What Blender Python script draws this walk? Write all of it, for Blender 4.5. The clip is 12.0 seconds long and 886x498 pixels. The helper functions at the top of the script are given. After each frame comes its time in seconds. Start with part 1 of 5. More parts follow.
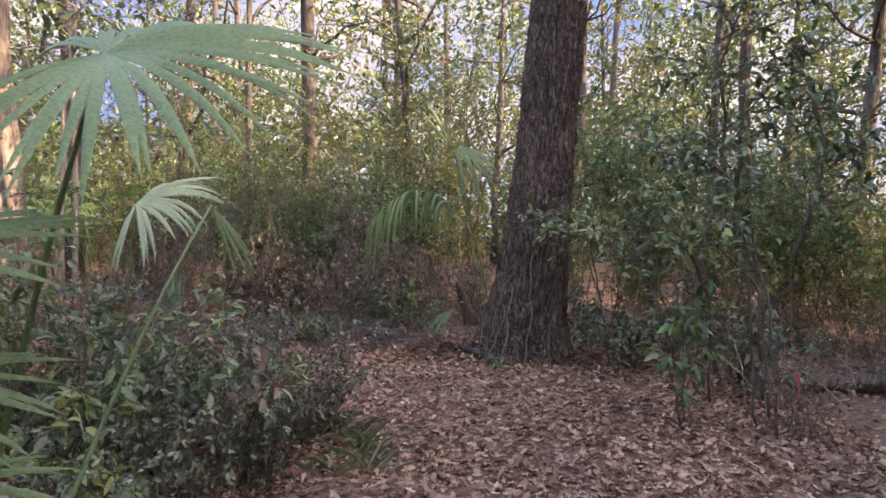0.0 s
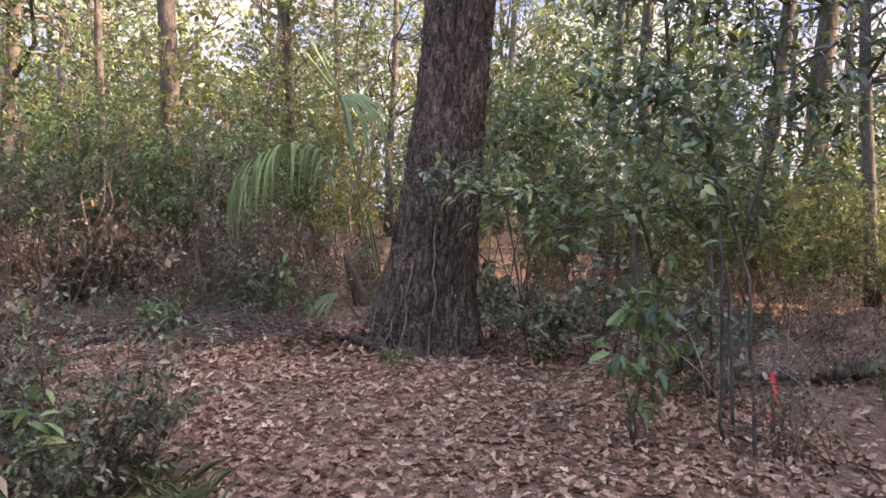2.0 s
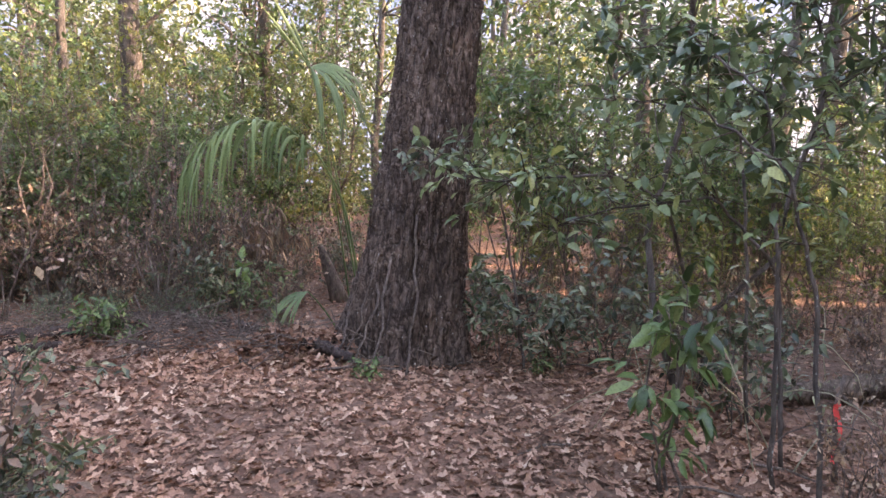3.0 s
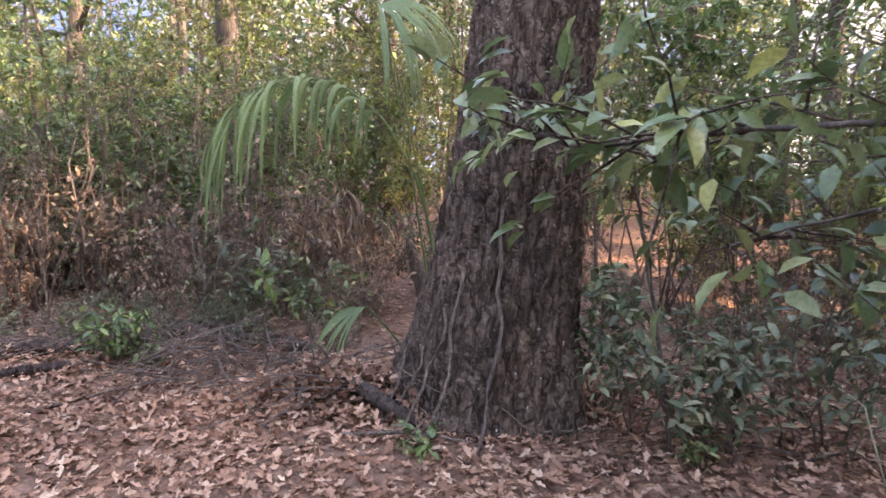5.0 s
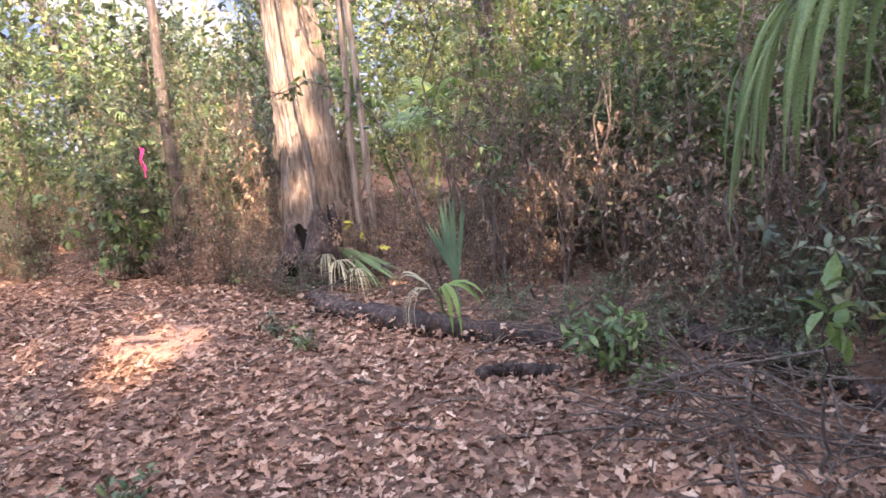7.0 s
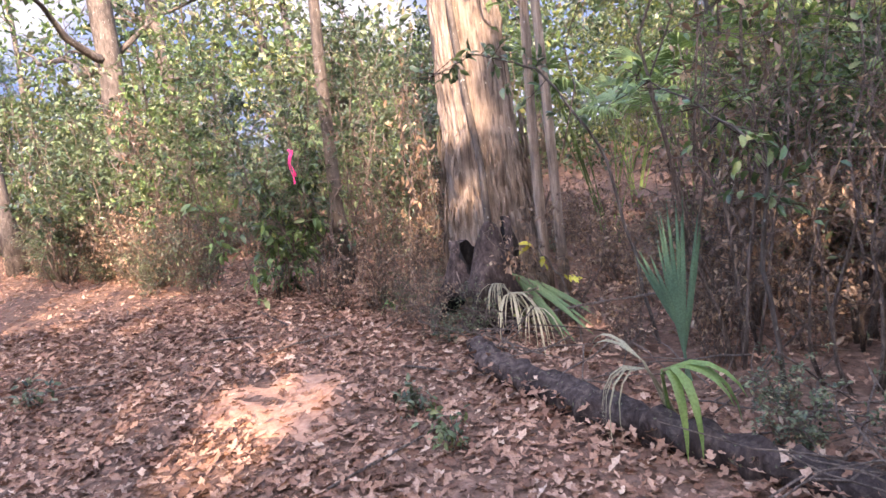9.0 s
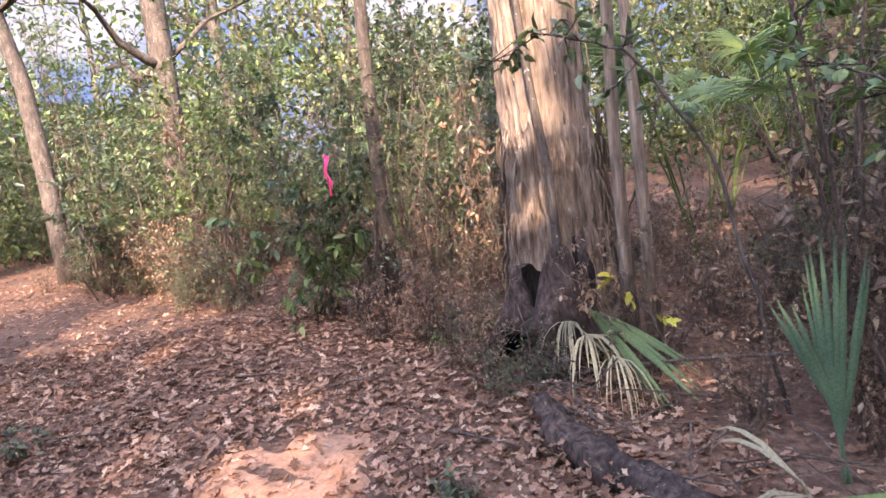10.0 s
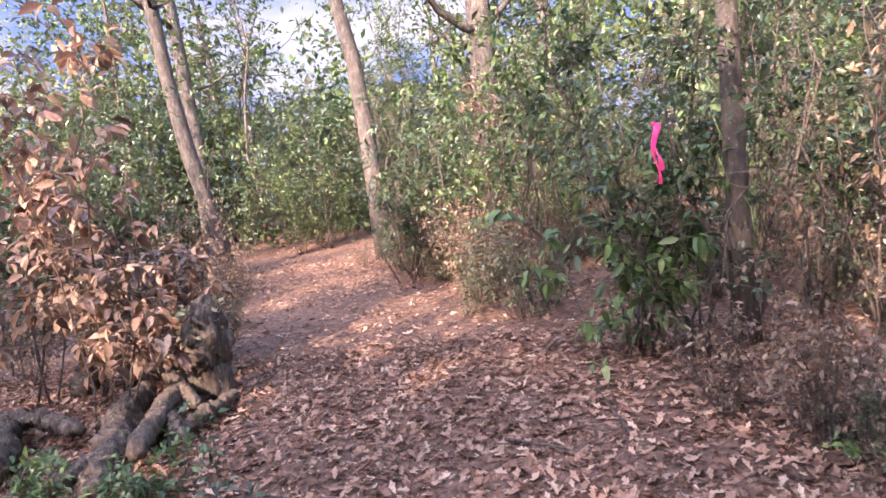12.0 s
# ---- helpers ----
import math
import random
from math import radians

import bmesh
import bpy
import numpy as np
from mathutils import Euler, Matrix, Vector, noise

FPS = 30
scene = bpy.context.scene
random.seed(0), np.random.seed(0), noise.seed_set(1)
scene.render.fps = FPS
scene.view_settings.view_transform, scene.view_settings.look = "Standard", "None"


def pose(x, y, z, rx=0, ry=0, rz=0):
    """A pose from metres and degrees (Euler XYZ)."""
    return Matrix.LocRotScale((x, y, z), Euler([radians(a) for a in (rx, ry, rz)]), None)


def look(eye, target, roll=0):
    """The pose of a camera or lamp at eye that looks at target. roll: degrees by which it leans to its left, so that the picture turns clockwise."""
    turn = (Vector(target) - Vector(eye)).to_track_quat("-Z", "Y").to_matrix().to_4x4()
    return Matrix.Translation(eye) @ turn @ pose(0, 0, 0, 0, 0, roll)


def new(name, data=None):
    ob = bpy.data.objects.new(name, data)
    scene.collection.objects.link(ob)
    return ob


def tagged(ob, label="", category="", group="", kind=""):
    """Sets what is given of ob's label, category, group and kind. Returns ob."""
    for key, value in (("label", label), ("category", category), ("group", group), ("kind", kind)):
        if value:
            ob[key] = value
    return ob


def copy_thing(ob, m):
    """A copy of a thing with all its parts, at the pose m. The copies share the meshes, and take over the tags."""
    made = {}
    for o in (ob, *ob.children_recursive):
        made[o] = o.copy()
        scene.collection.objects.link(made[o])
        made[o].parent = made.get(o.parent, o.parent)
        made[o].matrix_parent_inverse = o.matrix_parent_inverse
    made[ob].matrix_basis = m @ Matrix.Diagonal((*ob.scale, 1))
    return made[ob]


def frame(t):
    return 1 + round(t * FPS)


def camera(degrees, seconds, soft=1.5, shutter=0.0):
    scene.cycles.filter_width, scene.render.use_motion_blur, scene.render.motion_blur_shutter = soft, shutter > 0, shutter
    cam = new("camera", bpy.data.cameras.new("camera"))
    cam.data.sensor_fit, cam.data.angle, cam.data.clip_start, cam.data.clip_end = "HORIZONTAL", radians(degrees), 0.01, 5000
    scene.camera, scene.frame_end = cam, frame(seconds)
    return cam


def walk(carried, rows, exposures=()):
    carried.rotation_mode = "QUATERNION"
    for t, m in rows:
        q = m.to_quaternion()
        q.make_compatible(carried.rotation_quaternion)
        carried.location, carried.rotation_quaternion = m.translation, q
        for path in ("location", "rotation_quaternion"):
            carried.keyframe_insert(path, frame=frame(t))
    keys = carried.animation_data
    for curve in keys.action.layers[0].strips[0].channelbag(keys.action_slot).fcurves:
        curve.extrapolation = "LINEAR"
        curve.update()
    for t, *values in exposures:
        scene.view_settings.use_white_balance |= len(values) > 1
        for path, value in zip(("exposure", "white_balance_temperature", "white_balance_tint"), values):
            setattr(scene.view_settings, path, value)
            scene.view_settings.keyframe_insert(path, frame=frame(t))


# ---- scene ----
cam = camera(69.6, 12.0, soft=1.5, shutter=0.1)
METRES, EYE, TILT, LEAN, TURN = 10.6, 1.5, 0.0, 0.0, 0.0
ROWS = [
    (0.0, 0.0, 0.0, 0.0, 0.01, -1.12, -0.64),
    (0.5, -0.0015, 0.0254, -0.0037, -5.03, -1.21, -0.88),
    (1.0, -0.0079, 0.0577, -0.0011, -6.14, -1.92, -0.74),
    (1.5, 0.005, 0.0962, -0.0073, -7.93, -2.59, -0.85),
    (2.0, 0.0095, 0.1382, -0.007, -9.54, -3.55, -1.06),
    (2.5, 0.0131, 0.1794, -0.006, -10.47, -4.3, -1.1),
    (4.5, 0.0806, 0.3353, -0.0023, -5.72, -6.42, -0.97),
    (5.0, 0.0807, 0.3815, -0.0039, 2.24, -6.97, -0.48),
    (5.5, 0.0871, 0.4267, -0.0088, 13.5, -8.14, 1.07),
    (6.0, 0.0819, 0.466, -0.0052, 27.22, -8.84, 2.71),
    (6.5, 0.0595, 0.4984, -0.0035, 38.43, -9.44, 3.58),
    (7.0, 0.0369, 0.5343, -0.0039, 50.31, -9.91, 4.93),
    (9.0, -0.0954, 0.6276, -0.004, 67.52, -8.83, 6.8),
    (9.5, -0.1364, 0.6397, -0.0003, 69.59, -8.61, 6.85),
    (10.0, -0.177, 0.6657, -0.0022, 73.32, -7.95, 7.22),
    (10.5, -0.2153, 0.6823, -0.0018, 76.17, -7.72, 6.89),
    (11.0, -0.2604, 0.696, -0.0031, 81.4, -7.58, 6.86),
    (11.5, -0.298, 0.702, 0.0007, 95.64, -7.0, 7.71),
    (12.0, -0.3416, 0.6835, 0.0017, 101.92, -6.77, 7.73),
]
walk(cam, [(t, pose(0, 0, EYE, TILT, LEAN, TURN) @ pose(METRES * x, METRES * y, METRES * z, 90 + pitch, roll, yaw)) for t, x, y, z, yaw, pitch, roll in ROWS],
     [(0.0, 3.65, 7800, 25), (2.5, 4.03, 7800, 26), (5.5, 4.3, 7900, 26), (7.0, 4.08, 7300, 25), (9.5, 3.75, 6850, 25), (10.5, 3.6, 6950, 25), (11.5, 3.68, 6550, 27), (12.0, 3.7, 6450, 28)])


# ---- world, sun, exposure ----
SUN = Vector((0.90, -0.30, 0.62)).normalized()          # towards the sun
world = bpy.data.worlds.new("sky")
scene.world = world
world.use_nodes = True
wn = world.node_tree.nodes
sky = wn.new("ShaderNodeTexSky")
sky.sky_type, sky.sun_disc = "NISHITA", False
sky.sun_elevation, sky.sun_rotation = math.asin(SUN.z), math.atan2(SUN.x, SUN.y)
sky.air_density, sky.dust_density, sky.ozone_density = 1.0, 1.4, 1.5
wn["Background"].inputs["Strength"].default_value = 0.15
world.node_tree.links.new(sky.outputs[0], wn["Background"].inputs["Color"])
sun_data = bpy.data.lights.new("sun", "SUN")
sun_data.energy, sun_data.angle, sun_data.color = 1.35, radians(0.6), (1.0, 0.86, 0.7)
sun = new("sun", sun_data)
sun.matrix_world = look(SUN * 60, (0, 0, 0))


# ---- materials ----
def nodes_of(name):
    m = bpy.data.materials.new(name)
    m.use_nodes = True
    t = m.node_tree
    return m, t.nodes, t.links, t.nodes["Principled BSDF"]


def ramp(ns, stops):
    r = ns.new("ShaderNodeValToRGB")
    e = r.color_ramp.elements
    while len(e) < len(stops):
        e.new(0.5)
    for k, (p, c) in zip(e, stops):
        k.position, k.color = p, (*c, 1)
    return r


def noise_node(ns, ls, scale, detail=4.0, rough=0.6, stretch=(1, 1, 1), coords="Object"):
    co = ns.new("ShaderNodeTexCoord")
    mp = ns.new("ShaderNodeMapping")
    mp.inputs["Scale"].default_value = stretch
    n = ns.new("ShaderNodeTexNoise")
    n.inputs["Scale"].default_value, n.inputs["Detail"].default_value, n.inputs["Roughness"].default_value = scale, detail, rough
    ls.new(co.outputs[coords], mp.inputs["Vector"])
    ls.new(mp.outputs[0], n.inputs["Vector"])
    return n


def mix_colour(ns, ls, a, b, f, mode="MIX"):
    m = ns.new("ShaderNodeMix")
    m.data_type, m.blend_type = "RGBA", mode
    for k, v in (("A", a), ("B", b)):
        sock = [i for i in m.inputs if i.name == k and i.type == "RGBA"][0]
        if isinstance(v, tuple):
            sock.default_value = (*v, 1)
        else:
            ls.new(v, sock)
    if isinstance(f, float):
        m.inputs[0].default_value = f
    else:
        ls.new(f, m.inputs[0])
    return [o for o in m.outputs if o.type == "RGBA"][0]


def bump(ns, ls, height, shader, strength, distance=0.01):
    b = ns.new("ShaderNodeBump")
    b.inputs["Strength"].default_value, b.inputs["Distance"].default_value = strength, distance
    ls.new(height, b.inputs["Height"])
    ls.new(b.outputs[0], shader.inputs["Normal"])


def leaf_material(name, stops, rough=0.45, through_light=0.4, patch=1.3, drift=1.0, shine=0.4):
    """Leaf surface: each leaf takes its own tone, whole sprays drift in tone, light comes through the blade."""
    m, ns, ls, p = nodes_of(name)
    geo = ns.new("ShaderNodeNewGeometry")
    r = ramp(ns, stops)
    ls.new(geo.outputs["Random Per Island"], r.inputs[0])
    n = noise_node(ns, ls, patch, 2.0)
    tone = ramp(ns, [(0.32, (1 - 0.5 * drift, 1 - 0.46 * drift, 1 - 0.46 * drift)), (0.68, (1 + 0.4 * drift, 1 + 0.34 * drift, 1 + 0.22 * drift))])
    ls.new(n.outputs["Fac"], tone.inputs[0])
    vein = noise_node(ns, ls, 90.0, 2.0)
    spot = ramp(ns, [(0.35, (0.75, 0.72, 0.68)), (0.6, (1.05, 1.05, 1.0))])
    ls.new(vein.outputs["Fac"], spot.inputs[0])
    c = mix_colour(ns, ls, r.outputs[0], tone.outputs[0], 1.0, "MULTIPLY")
    c = mix_colour(ns, ls, c, spot.outputs[0], 1.0, "MULTIPLY")
    ls.new(c, p.inputs["Base Color"])
    p.inputs["Roughness"].default_value = rough
    p.inputs["Specular IOR Level"].default_value = shine
    tr = ns.new("ShaderNodeBsdfTranslucent")
    ls.new(c, tr.inputs["Color"])
    mx = ns.new("ShaderNodeMixShader")
    mx.inputs[0].default_value = through_light
    out = ns["Material Output"]
    ls.new(p.outputs[0], mx.inputs[1])
    ls.new(tr.outputs[0], mx.inputs[2])
    ls.new(mx.outputs[0], out.inputs["Surface"])
    return m


def bark_material(name, dark, mid, pale, lichen, k=26.0, spots=0.64, plates=0.0, along=0.3):
    """Bark: grain along the stem, stains, lichen, and on old trunks plates parted by furrows."""
    m, ns, ls, p = nodes_of(name)
    n = noise_node(ns, ls, k, 6.0, 0.7, (1, 1, along))
    r = ramp(ns, [(0.3, dark), (0.5, mid), (0.72, pale)])
    ls.new(n.outputs["Fac"], r.inputs[0])
    big = noise_node(ns, ls, 2.2, 3.0)
    tone = ramp(ns, [(0.3, (0.6, 0.6, 0.62)), (0.7, (1.2, 1.16, 1.1))])
    ls.new(big.outputs["Fac"], tone.inputs[0])
    c = mix_colour(ns, ls, r.outputs[0], tone.outputs[0], 1.0, "MULTIPLY")
    s = noise_node(ns, ls, 42.0, 3.0, 0.5, (1, 1, 0.6))
    f = ramp(ns, [(spots, (0, 0, 0)), (spots + 0.05, (1, 1, 1))])
    ls.new(s.outputs["Fac"], f.inputs[0])
    c = mix_colour(ns, ls, c, lichen, f.outputs[0])
    height = n.outputs["Fac"]
    if plates:
        co = ns.new("ShaderNodeTexCoord")
        wob = noise_node(ns, ls, 9.0, 3.0)
        mix = ns.new("ShaderNodeVectorMath")
        mix.operation = "MULTIPLY_ADD"
        mix.inputs[1].default_value = (0.16, 0.16, 0.3)
        ls.new(wob.outputs["Color"], mix.inputs[0])
        ls.new(co.outputs["Object"], mix.inputs[2])
        mp = ns.new("ShaderNodeMapping")
        mp.inputs["Scale"].default_value = (1, 1, 0.16)
        ls.new(mix.outputs[0], mp.inputs["Vector"])
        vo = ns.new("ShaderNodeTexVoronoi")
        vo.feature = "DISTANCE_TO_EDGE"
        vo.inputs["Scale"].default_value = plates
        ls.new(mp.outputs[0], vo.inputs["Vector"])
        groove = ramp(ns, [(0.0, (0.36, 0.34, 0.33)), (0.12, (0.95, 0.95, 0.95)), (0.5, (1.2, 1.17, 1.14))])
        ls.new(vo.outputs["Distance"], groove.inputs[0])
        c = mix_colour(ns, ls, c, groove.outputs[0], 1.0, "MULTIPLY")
        add = ns.new("ShaderNodeMath")
        add.operation = "MULTIPLY_ADD"
        add.inputs[1].default_value = 2.2
        ls.new(vo.outputs["Distance"], add.inputs[0])
        ls.new(n.outputs["Fac"], add.inputs[2])
        height = add.outputs[0]
    ls.new(c, p.inputs["Base Color"])
    p.inputs["Roughness"].default_value = 0.9
    p.inputs["Specular IOR Level"].default_value = 0.15
    bump(ns, ls, height, p, 1.0, 0.03)
    return m


GREEN = leaf_material("green_leaf", [(0, (0.045, 0.08, 0.03)), (0.5, (0.115, 0.18, 0.058)), (0.85, (0.19, 0.265, 0.095)), (1, (0.27, 0.28, 0.115))], 0.38, 0.34)
DARK = leaf_material("dark_glossy_leaf", [(0, (0.035, 0.058, 0.027)), (0.6, (0.09, 0.135, 0.062)), (1, (0.19, 0.225, 0.115))], 0.3, 0.28)
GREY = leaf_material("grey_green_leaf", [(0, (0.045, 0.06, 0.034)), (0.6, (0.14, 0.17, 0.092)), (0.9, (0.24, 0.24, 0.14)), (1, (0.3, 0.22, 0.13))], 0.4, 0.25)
YELLOW = leaf_material("yellow_green_leaf", [(0, (0.12, 0.16, 0.045)), (0.6, (0.22, 0.25, 0.075)), (1, (0.36, 0.33, 0.11))], 0.5, 0.4)
OLIVE = leaf_material("olive_leaf", [(0, (0.06, 0.095, 0.04)), (0.5, (0.13, 0.175, 0.075)), (0.9, (0.22, 0.25, 0.12)), (1, (0.3, 0.3, 0.1))], 0.36, 0.35)
LEMON = leaf_material("bright_yellow_leaf", [(0, (0.5, 0.42, 0.05)), (1, (0.6, 0.55, 0.08))], 0.5, 0.35)
BROWN = leaf_material("dry_brown_leaf", [(0, (0.1, 0.06, 0.042)), (0.5, (0.27, 0.165, 0.112)), (0.9, (0.4, 0.27, 0.18)), (1, (0.48, 0.36, 0.25))], 0.6, 0.25)
RUST = leaf_material("rust_brown_leaf", [(0, (0.15, 0.08, 0.058)), (0.5, (0.3, 0.18, 0.13)), (1, (0.48, 0.32, 0.23))], 0.5, 0.3)
LITTER = leaf_material("fallen_oak_leaf", [(0, (0.12, 0.062, 0.043)), (0.3, (0.24, 0.128, 0.087)), (0.7, (0.37, 0.215, 0.15)), (0.94, (0.46, 0.295, 0.215)), (1, (0.55, 0.39, 0.29))], 0.75, 0.14, 0.9, 0.5, 0.12)
PALM = leaf_material("palmetto_blade", [(0, (0.085, 0.13, 0.05)), (0.6, (0.145, 0.2, 0.085)), (1, (0.215, 0.27, 0.12))], 0.48, 0.3, 1.3, 0.8, 0.25)
# brighter PALM with sunlight put into the colour; yellow-green seedling leaves share it
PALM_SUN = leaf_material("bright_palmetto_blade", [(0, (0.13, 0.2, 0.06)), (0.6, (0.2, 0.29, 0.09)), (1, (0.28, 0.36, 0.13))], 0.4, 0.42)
# paler PALM: sun on the drooping fan is put into the colour; grass shares it
PALM_PALE = leaf_material("pale_palmetto_blade", [(0, (0.17, 0.2, 0.1)), (0.6, (0.26, 0.29, 0.15)), (1, (0.34, 0.36, 0.2))], 0.4, 0.3)
PALM_BLUE = leaf_material("blue_green_palmetto_blade", [(0, (0.1, 0.18, 0.115)), (0.6, (0.13, 0.22, 0.14)), (1, (0.17, 0.26, 0.17))], 0.4, 0.25)
PALM_DRY = leaf_material("dry_palmetto_blade", [(0, (0.24, 0.2, 0.13)), (0.6, (0.37, 0.32, 0.21)), (1, (0.34, 0.34, 0.17))], 0.55, 0.25)
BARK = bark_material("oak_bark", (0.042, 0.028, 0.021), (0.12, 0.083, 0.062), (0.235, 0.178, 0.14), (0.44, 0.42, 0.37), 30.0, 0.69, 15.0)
BARK_PALE = bark_material("pale_flaky_bark", (0.085, 0.064, 0.05), (0.27, 0.205, 0.155), (0.46, 0.37, 0.29), (0.5, 0.44, 0.35), 26.0, 0.7, 0.0, 0.11)
BARK_GREY = bark_material("grey_bark", (0.05, 0.04, 0.034), (0.11, 0.09, 0.075), (0.2, 0.165, 0.135), (0.3, 0.3, 0.26), 20.0, 0.66)
TWIG = bark_material("twig_bark", (0.06, 0.045, 0.036), (0.165, 0.125, 0.1), (0.3, 0.235, 0.185), (0.3, 0.28, 0.23), 60.0, 0.7)
DEADWOOD = bark_material("dead_wood", (0.018, 0.012, 0.01), (0.065, 0.046, 0.039), (0.16, 0.12, 0.1), (0.16, 0.16, 0.09), 24.0, 0.66)
WEATHERED = bark_material("weathered_wood", (0.05, 0.036, 0.028), (0.13, 0.095, 0.072), (0.25, 0.19, 0.145), (0.18, 0.18, 0.09), 30.0, 0.62)
BLACK_WOOD = bark_material("black_wood", (0.008, 0.007, 0.006), (0.02, 0.017, 0.015), (0.05, 0.042, 0.036), (0.06, 0.05, 0.04), 24.0, 0.7)


def soil_material():
    m, ns, ls, p = nodes_of("litter_soil")
    big = noise_node(ns, ls, 0.5, 3.0)
    fine = noise_node(ns, ls, 16.0, 5.0, 0.7)
    r = ramp(ns, [(0.3, (0.075, 0.043, 0.03)), (0.5, (0.17, 0.1, 0.07)), (0.68, (0.28, 0.17, 0.12))])
    ls.new(fine.outputs["Fac"], r.inputs[0])
    tone = ramp(ns, [(0.3, (0.7, 0.72, 0.7)), (0.7, (1.15, 1.08, 1.02))])
    ls.new(big.outputs["Fac"], tone.inputs[0])
    c = mix_colour(ns, ls, r.outputs[0], tone.outputs[0], 1.0, "MULTIPLY")
    ls.new(c, p.inputs["Base Color"])
    p.inputs["Roughness"].default_value = 0.95
    p.inputs["Specular IOR Level"].default_value = 0.1
    bump(ns, ls, fine.outputs["Fac"], p, 1.0, 0.04)
    return m


SOIL = soil_material()


def sand_material():
    m, ns, ls, p = nodes_of("orange_sand")
    n = noise_node(ns, ls, 22.0, 5.0, 0.7)
    r = ramp(ns, [(0.3, (0.22, 0.105, 0.06)), (0.5, (0.37, 0.185, 0.105)), (0.7, (0.46, 0.255, 0.15))])
    ls.new(n.outputs["Fac"], r.inputs[0])
    ls.new(r.outputs[0], p.inputs["Base Color"])
    p.inputs["Roughness"].default_value = 0.95
    bump(ns, ls, n.outputs["Fac"], p, 0.8, 0.02)
    return m


SAND = sand_material()


def plain(name, colour, rough=0.5, through_light=0.0):
    m, ns, ls, p = nodes_of(name)
    n = noise_node(ns, ls, 35.0, 3.0)
    tone = ramp(ns, [(0.3, (0.78, 0.78, 0.78)), (0.7, (1.1, 1.1, 1.1))])
    ls.new(n.outputs["Fac"], tone.inputs[0])
    ls.new(mix_colour(ns, ls, colour, tone.outputs[0], 1.0, "MULTIPLY"), p.inputs["Base Color"])
    p.inputs["Roughness"].default_value = rough
    return m


PINK = plain("pink_flagging_tape", (0.95, 0.07, 0.24), 0.4)
RED_TAPE = plain("red_flagging_tape", (0.85, 0.09, 0.07), 0.4)


# ---- mesh helpers ----
def rand(seed):
    return np.random.default_rng(seed)


def ground_z(x, y):
    """Height of the ground: a level clearing that climbs a little along the trail to the west."""
    x, y = np.asarray(x, float), np.asarray(y, float)
    rise = 0.02 * np.clip(-x - 7.0, 0, 40) + 0.03 * np.clip(y - 9.0, 0, 40)
    return rise + 0.02 * np.sin(1.3 * x + 0.7) * np.sin(1.1 * y + 0.3) + 0.012 * np.sin(3.7 * x) * np.sin(4.3 * y + 1)


def gz(x, y):
    return float(ground_z(x, y))


def raw_mesh(name, verts, faces, smooth=True):
    """verts: (n, 3); faces: list of arrays (m, 3) or (m, 4)."""
    me = bpy.data.meshes.new(name)
    verts = np.asarray(verts, np.float32)
    me.vertices.add(len(verts))
    me.vertices.foreach_set("co", verts.ravel())
    loops = np.concatenate([np.asarray(f, np.int32).ravel() for f in faces])
    counts = np.concatenate([np.full(len(f), np.asarray(f).shape[1], np.int32) for f in faces])
    me.loops.add(len(loops))
    me.loops.foreach_set("vertex_index", loops)
    me.polygons.add(len(counts))
    starts = np.concatenate([[0], np.cumsum(counts)[:-1]]).astype(np.int32)
    me.polygons.foreach_set("loop_start", starts)
    me.update(calc_edges=True)
    if smooth:
        me.polygons.foreach_set("use_smooth", np.ones(len(counts), bool))
    return me


class Tubes:
    """Gathers tapered tubes along bent lines into one mesh."""

    def __init__(self):
        self.v, self.f, self.n = [], [], 0

    def add(self, pts, radii, sides=6, rough=0.0, rng=None):
        pts, radii = np.asarray(pts, float), np.asarray(radii, float)
        d = np.gradient(pts, axis=0)
        d /= np.linalg.norm(d, axis=1)[:, None] + 1e-9
        ref = np.where(np.abs(d[:, 2:3]) > 0.9, np.array([[1.0, 0, 0]]), np.array([[0, 0, 1.0]]))
        u = np.cross(d, ref)
        u /= np.linalg.norm(u, axis=1)[:, None] + 1e-9
        w = np.cross(d, u)
        a = np.linspace(0, 2 * np.pi, sides, endpoint=False)
        rr = radii[:, None] * np.ones(sides)
        if rough and rng is not None:
            rr = rr * (1 + rough * rng.uniform(-1, 1, rr.shape))
        ring = pts[:, None] + rr[..., None] * (np.cos(a)[None, :, None] * u[:, None] + np.sin(a)[None, :, None] * w[:, None])
        k = len(pts)
        i = np.arange(k - 1)[:, None] * sides
        j = np.arange(sides)[None]
        j2 = (j + 1) % sides
        quad = np.stack([i + j, i + j2, i + sides + j2, i + sides + j], -1).reshape(-1, 4) + self.n
        self.v.append(ring.reshape(-1, 3))
        self.v.append(pts[[0, -1]])
        c0, c1 = self.n + k * sides, self.n + k * sides + 1
        jj, jj2 = np.arange(sides), (np.arange(sides) + 1) % sides
        cap = np.concatenate([np.stack([jj2 + self.n, jj + self.n, np.full(sides, c0)], 1),
                              np.stack([jj + self.n + (k - 1) * sides, jj2 + self.n + (k - 1) * sides, np.full(sides, c1)], 1)])
        self.f += [quad, cap]
        self.n += k * sides + 2

    def mesh(self, name):
        return raw_mesh(name, np.concatenate(self.v), self.f)


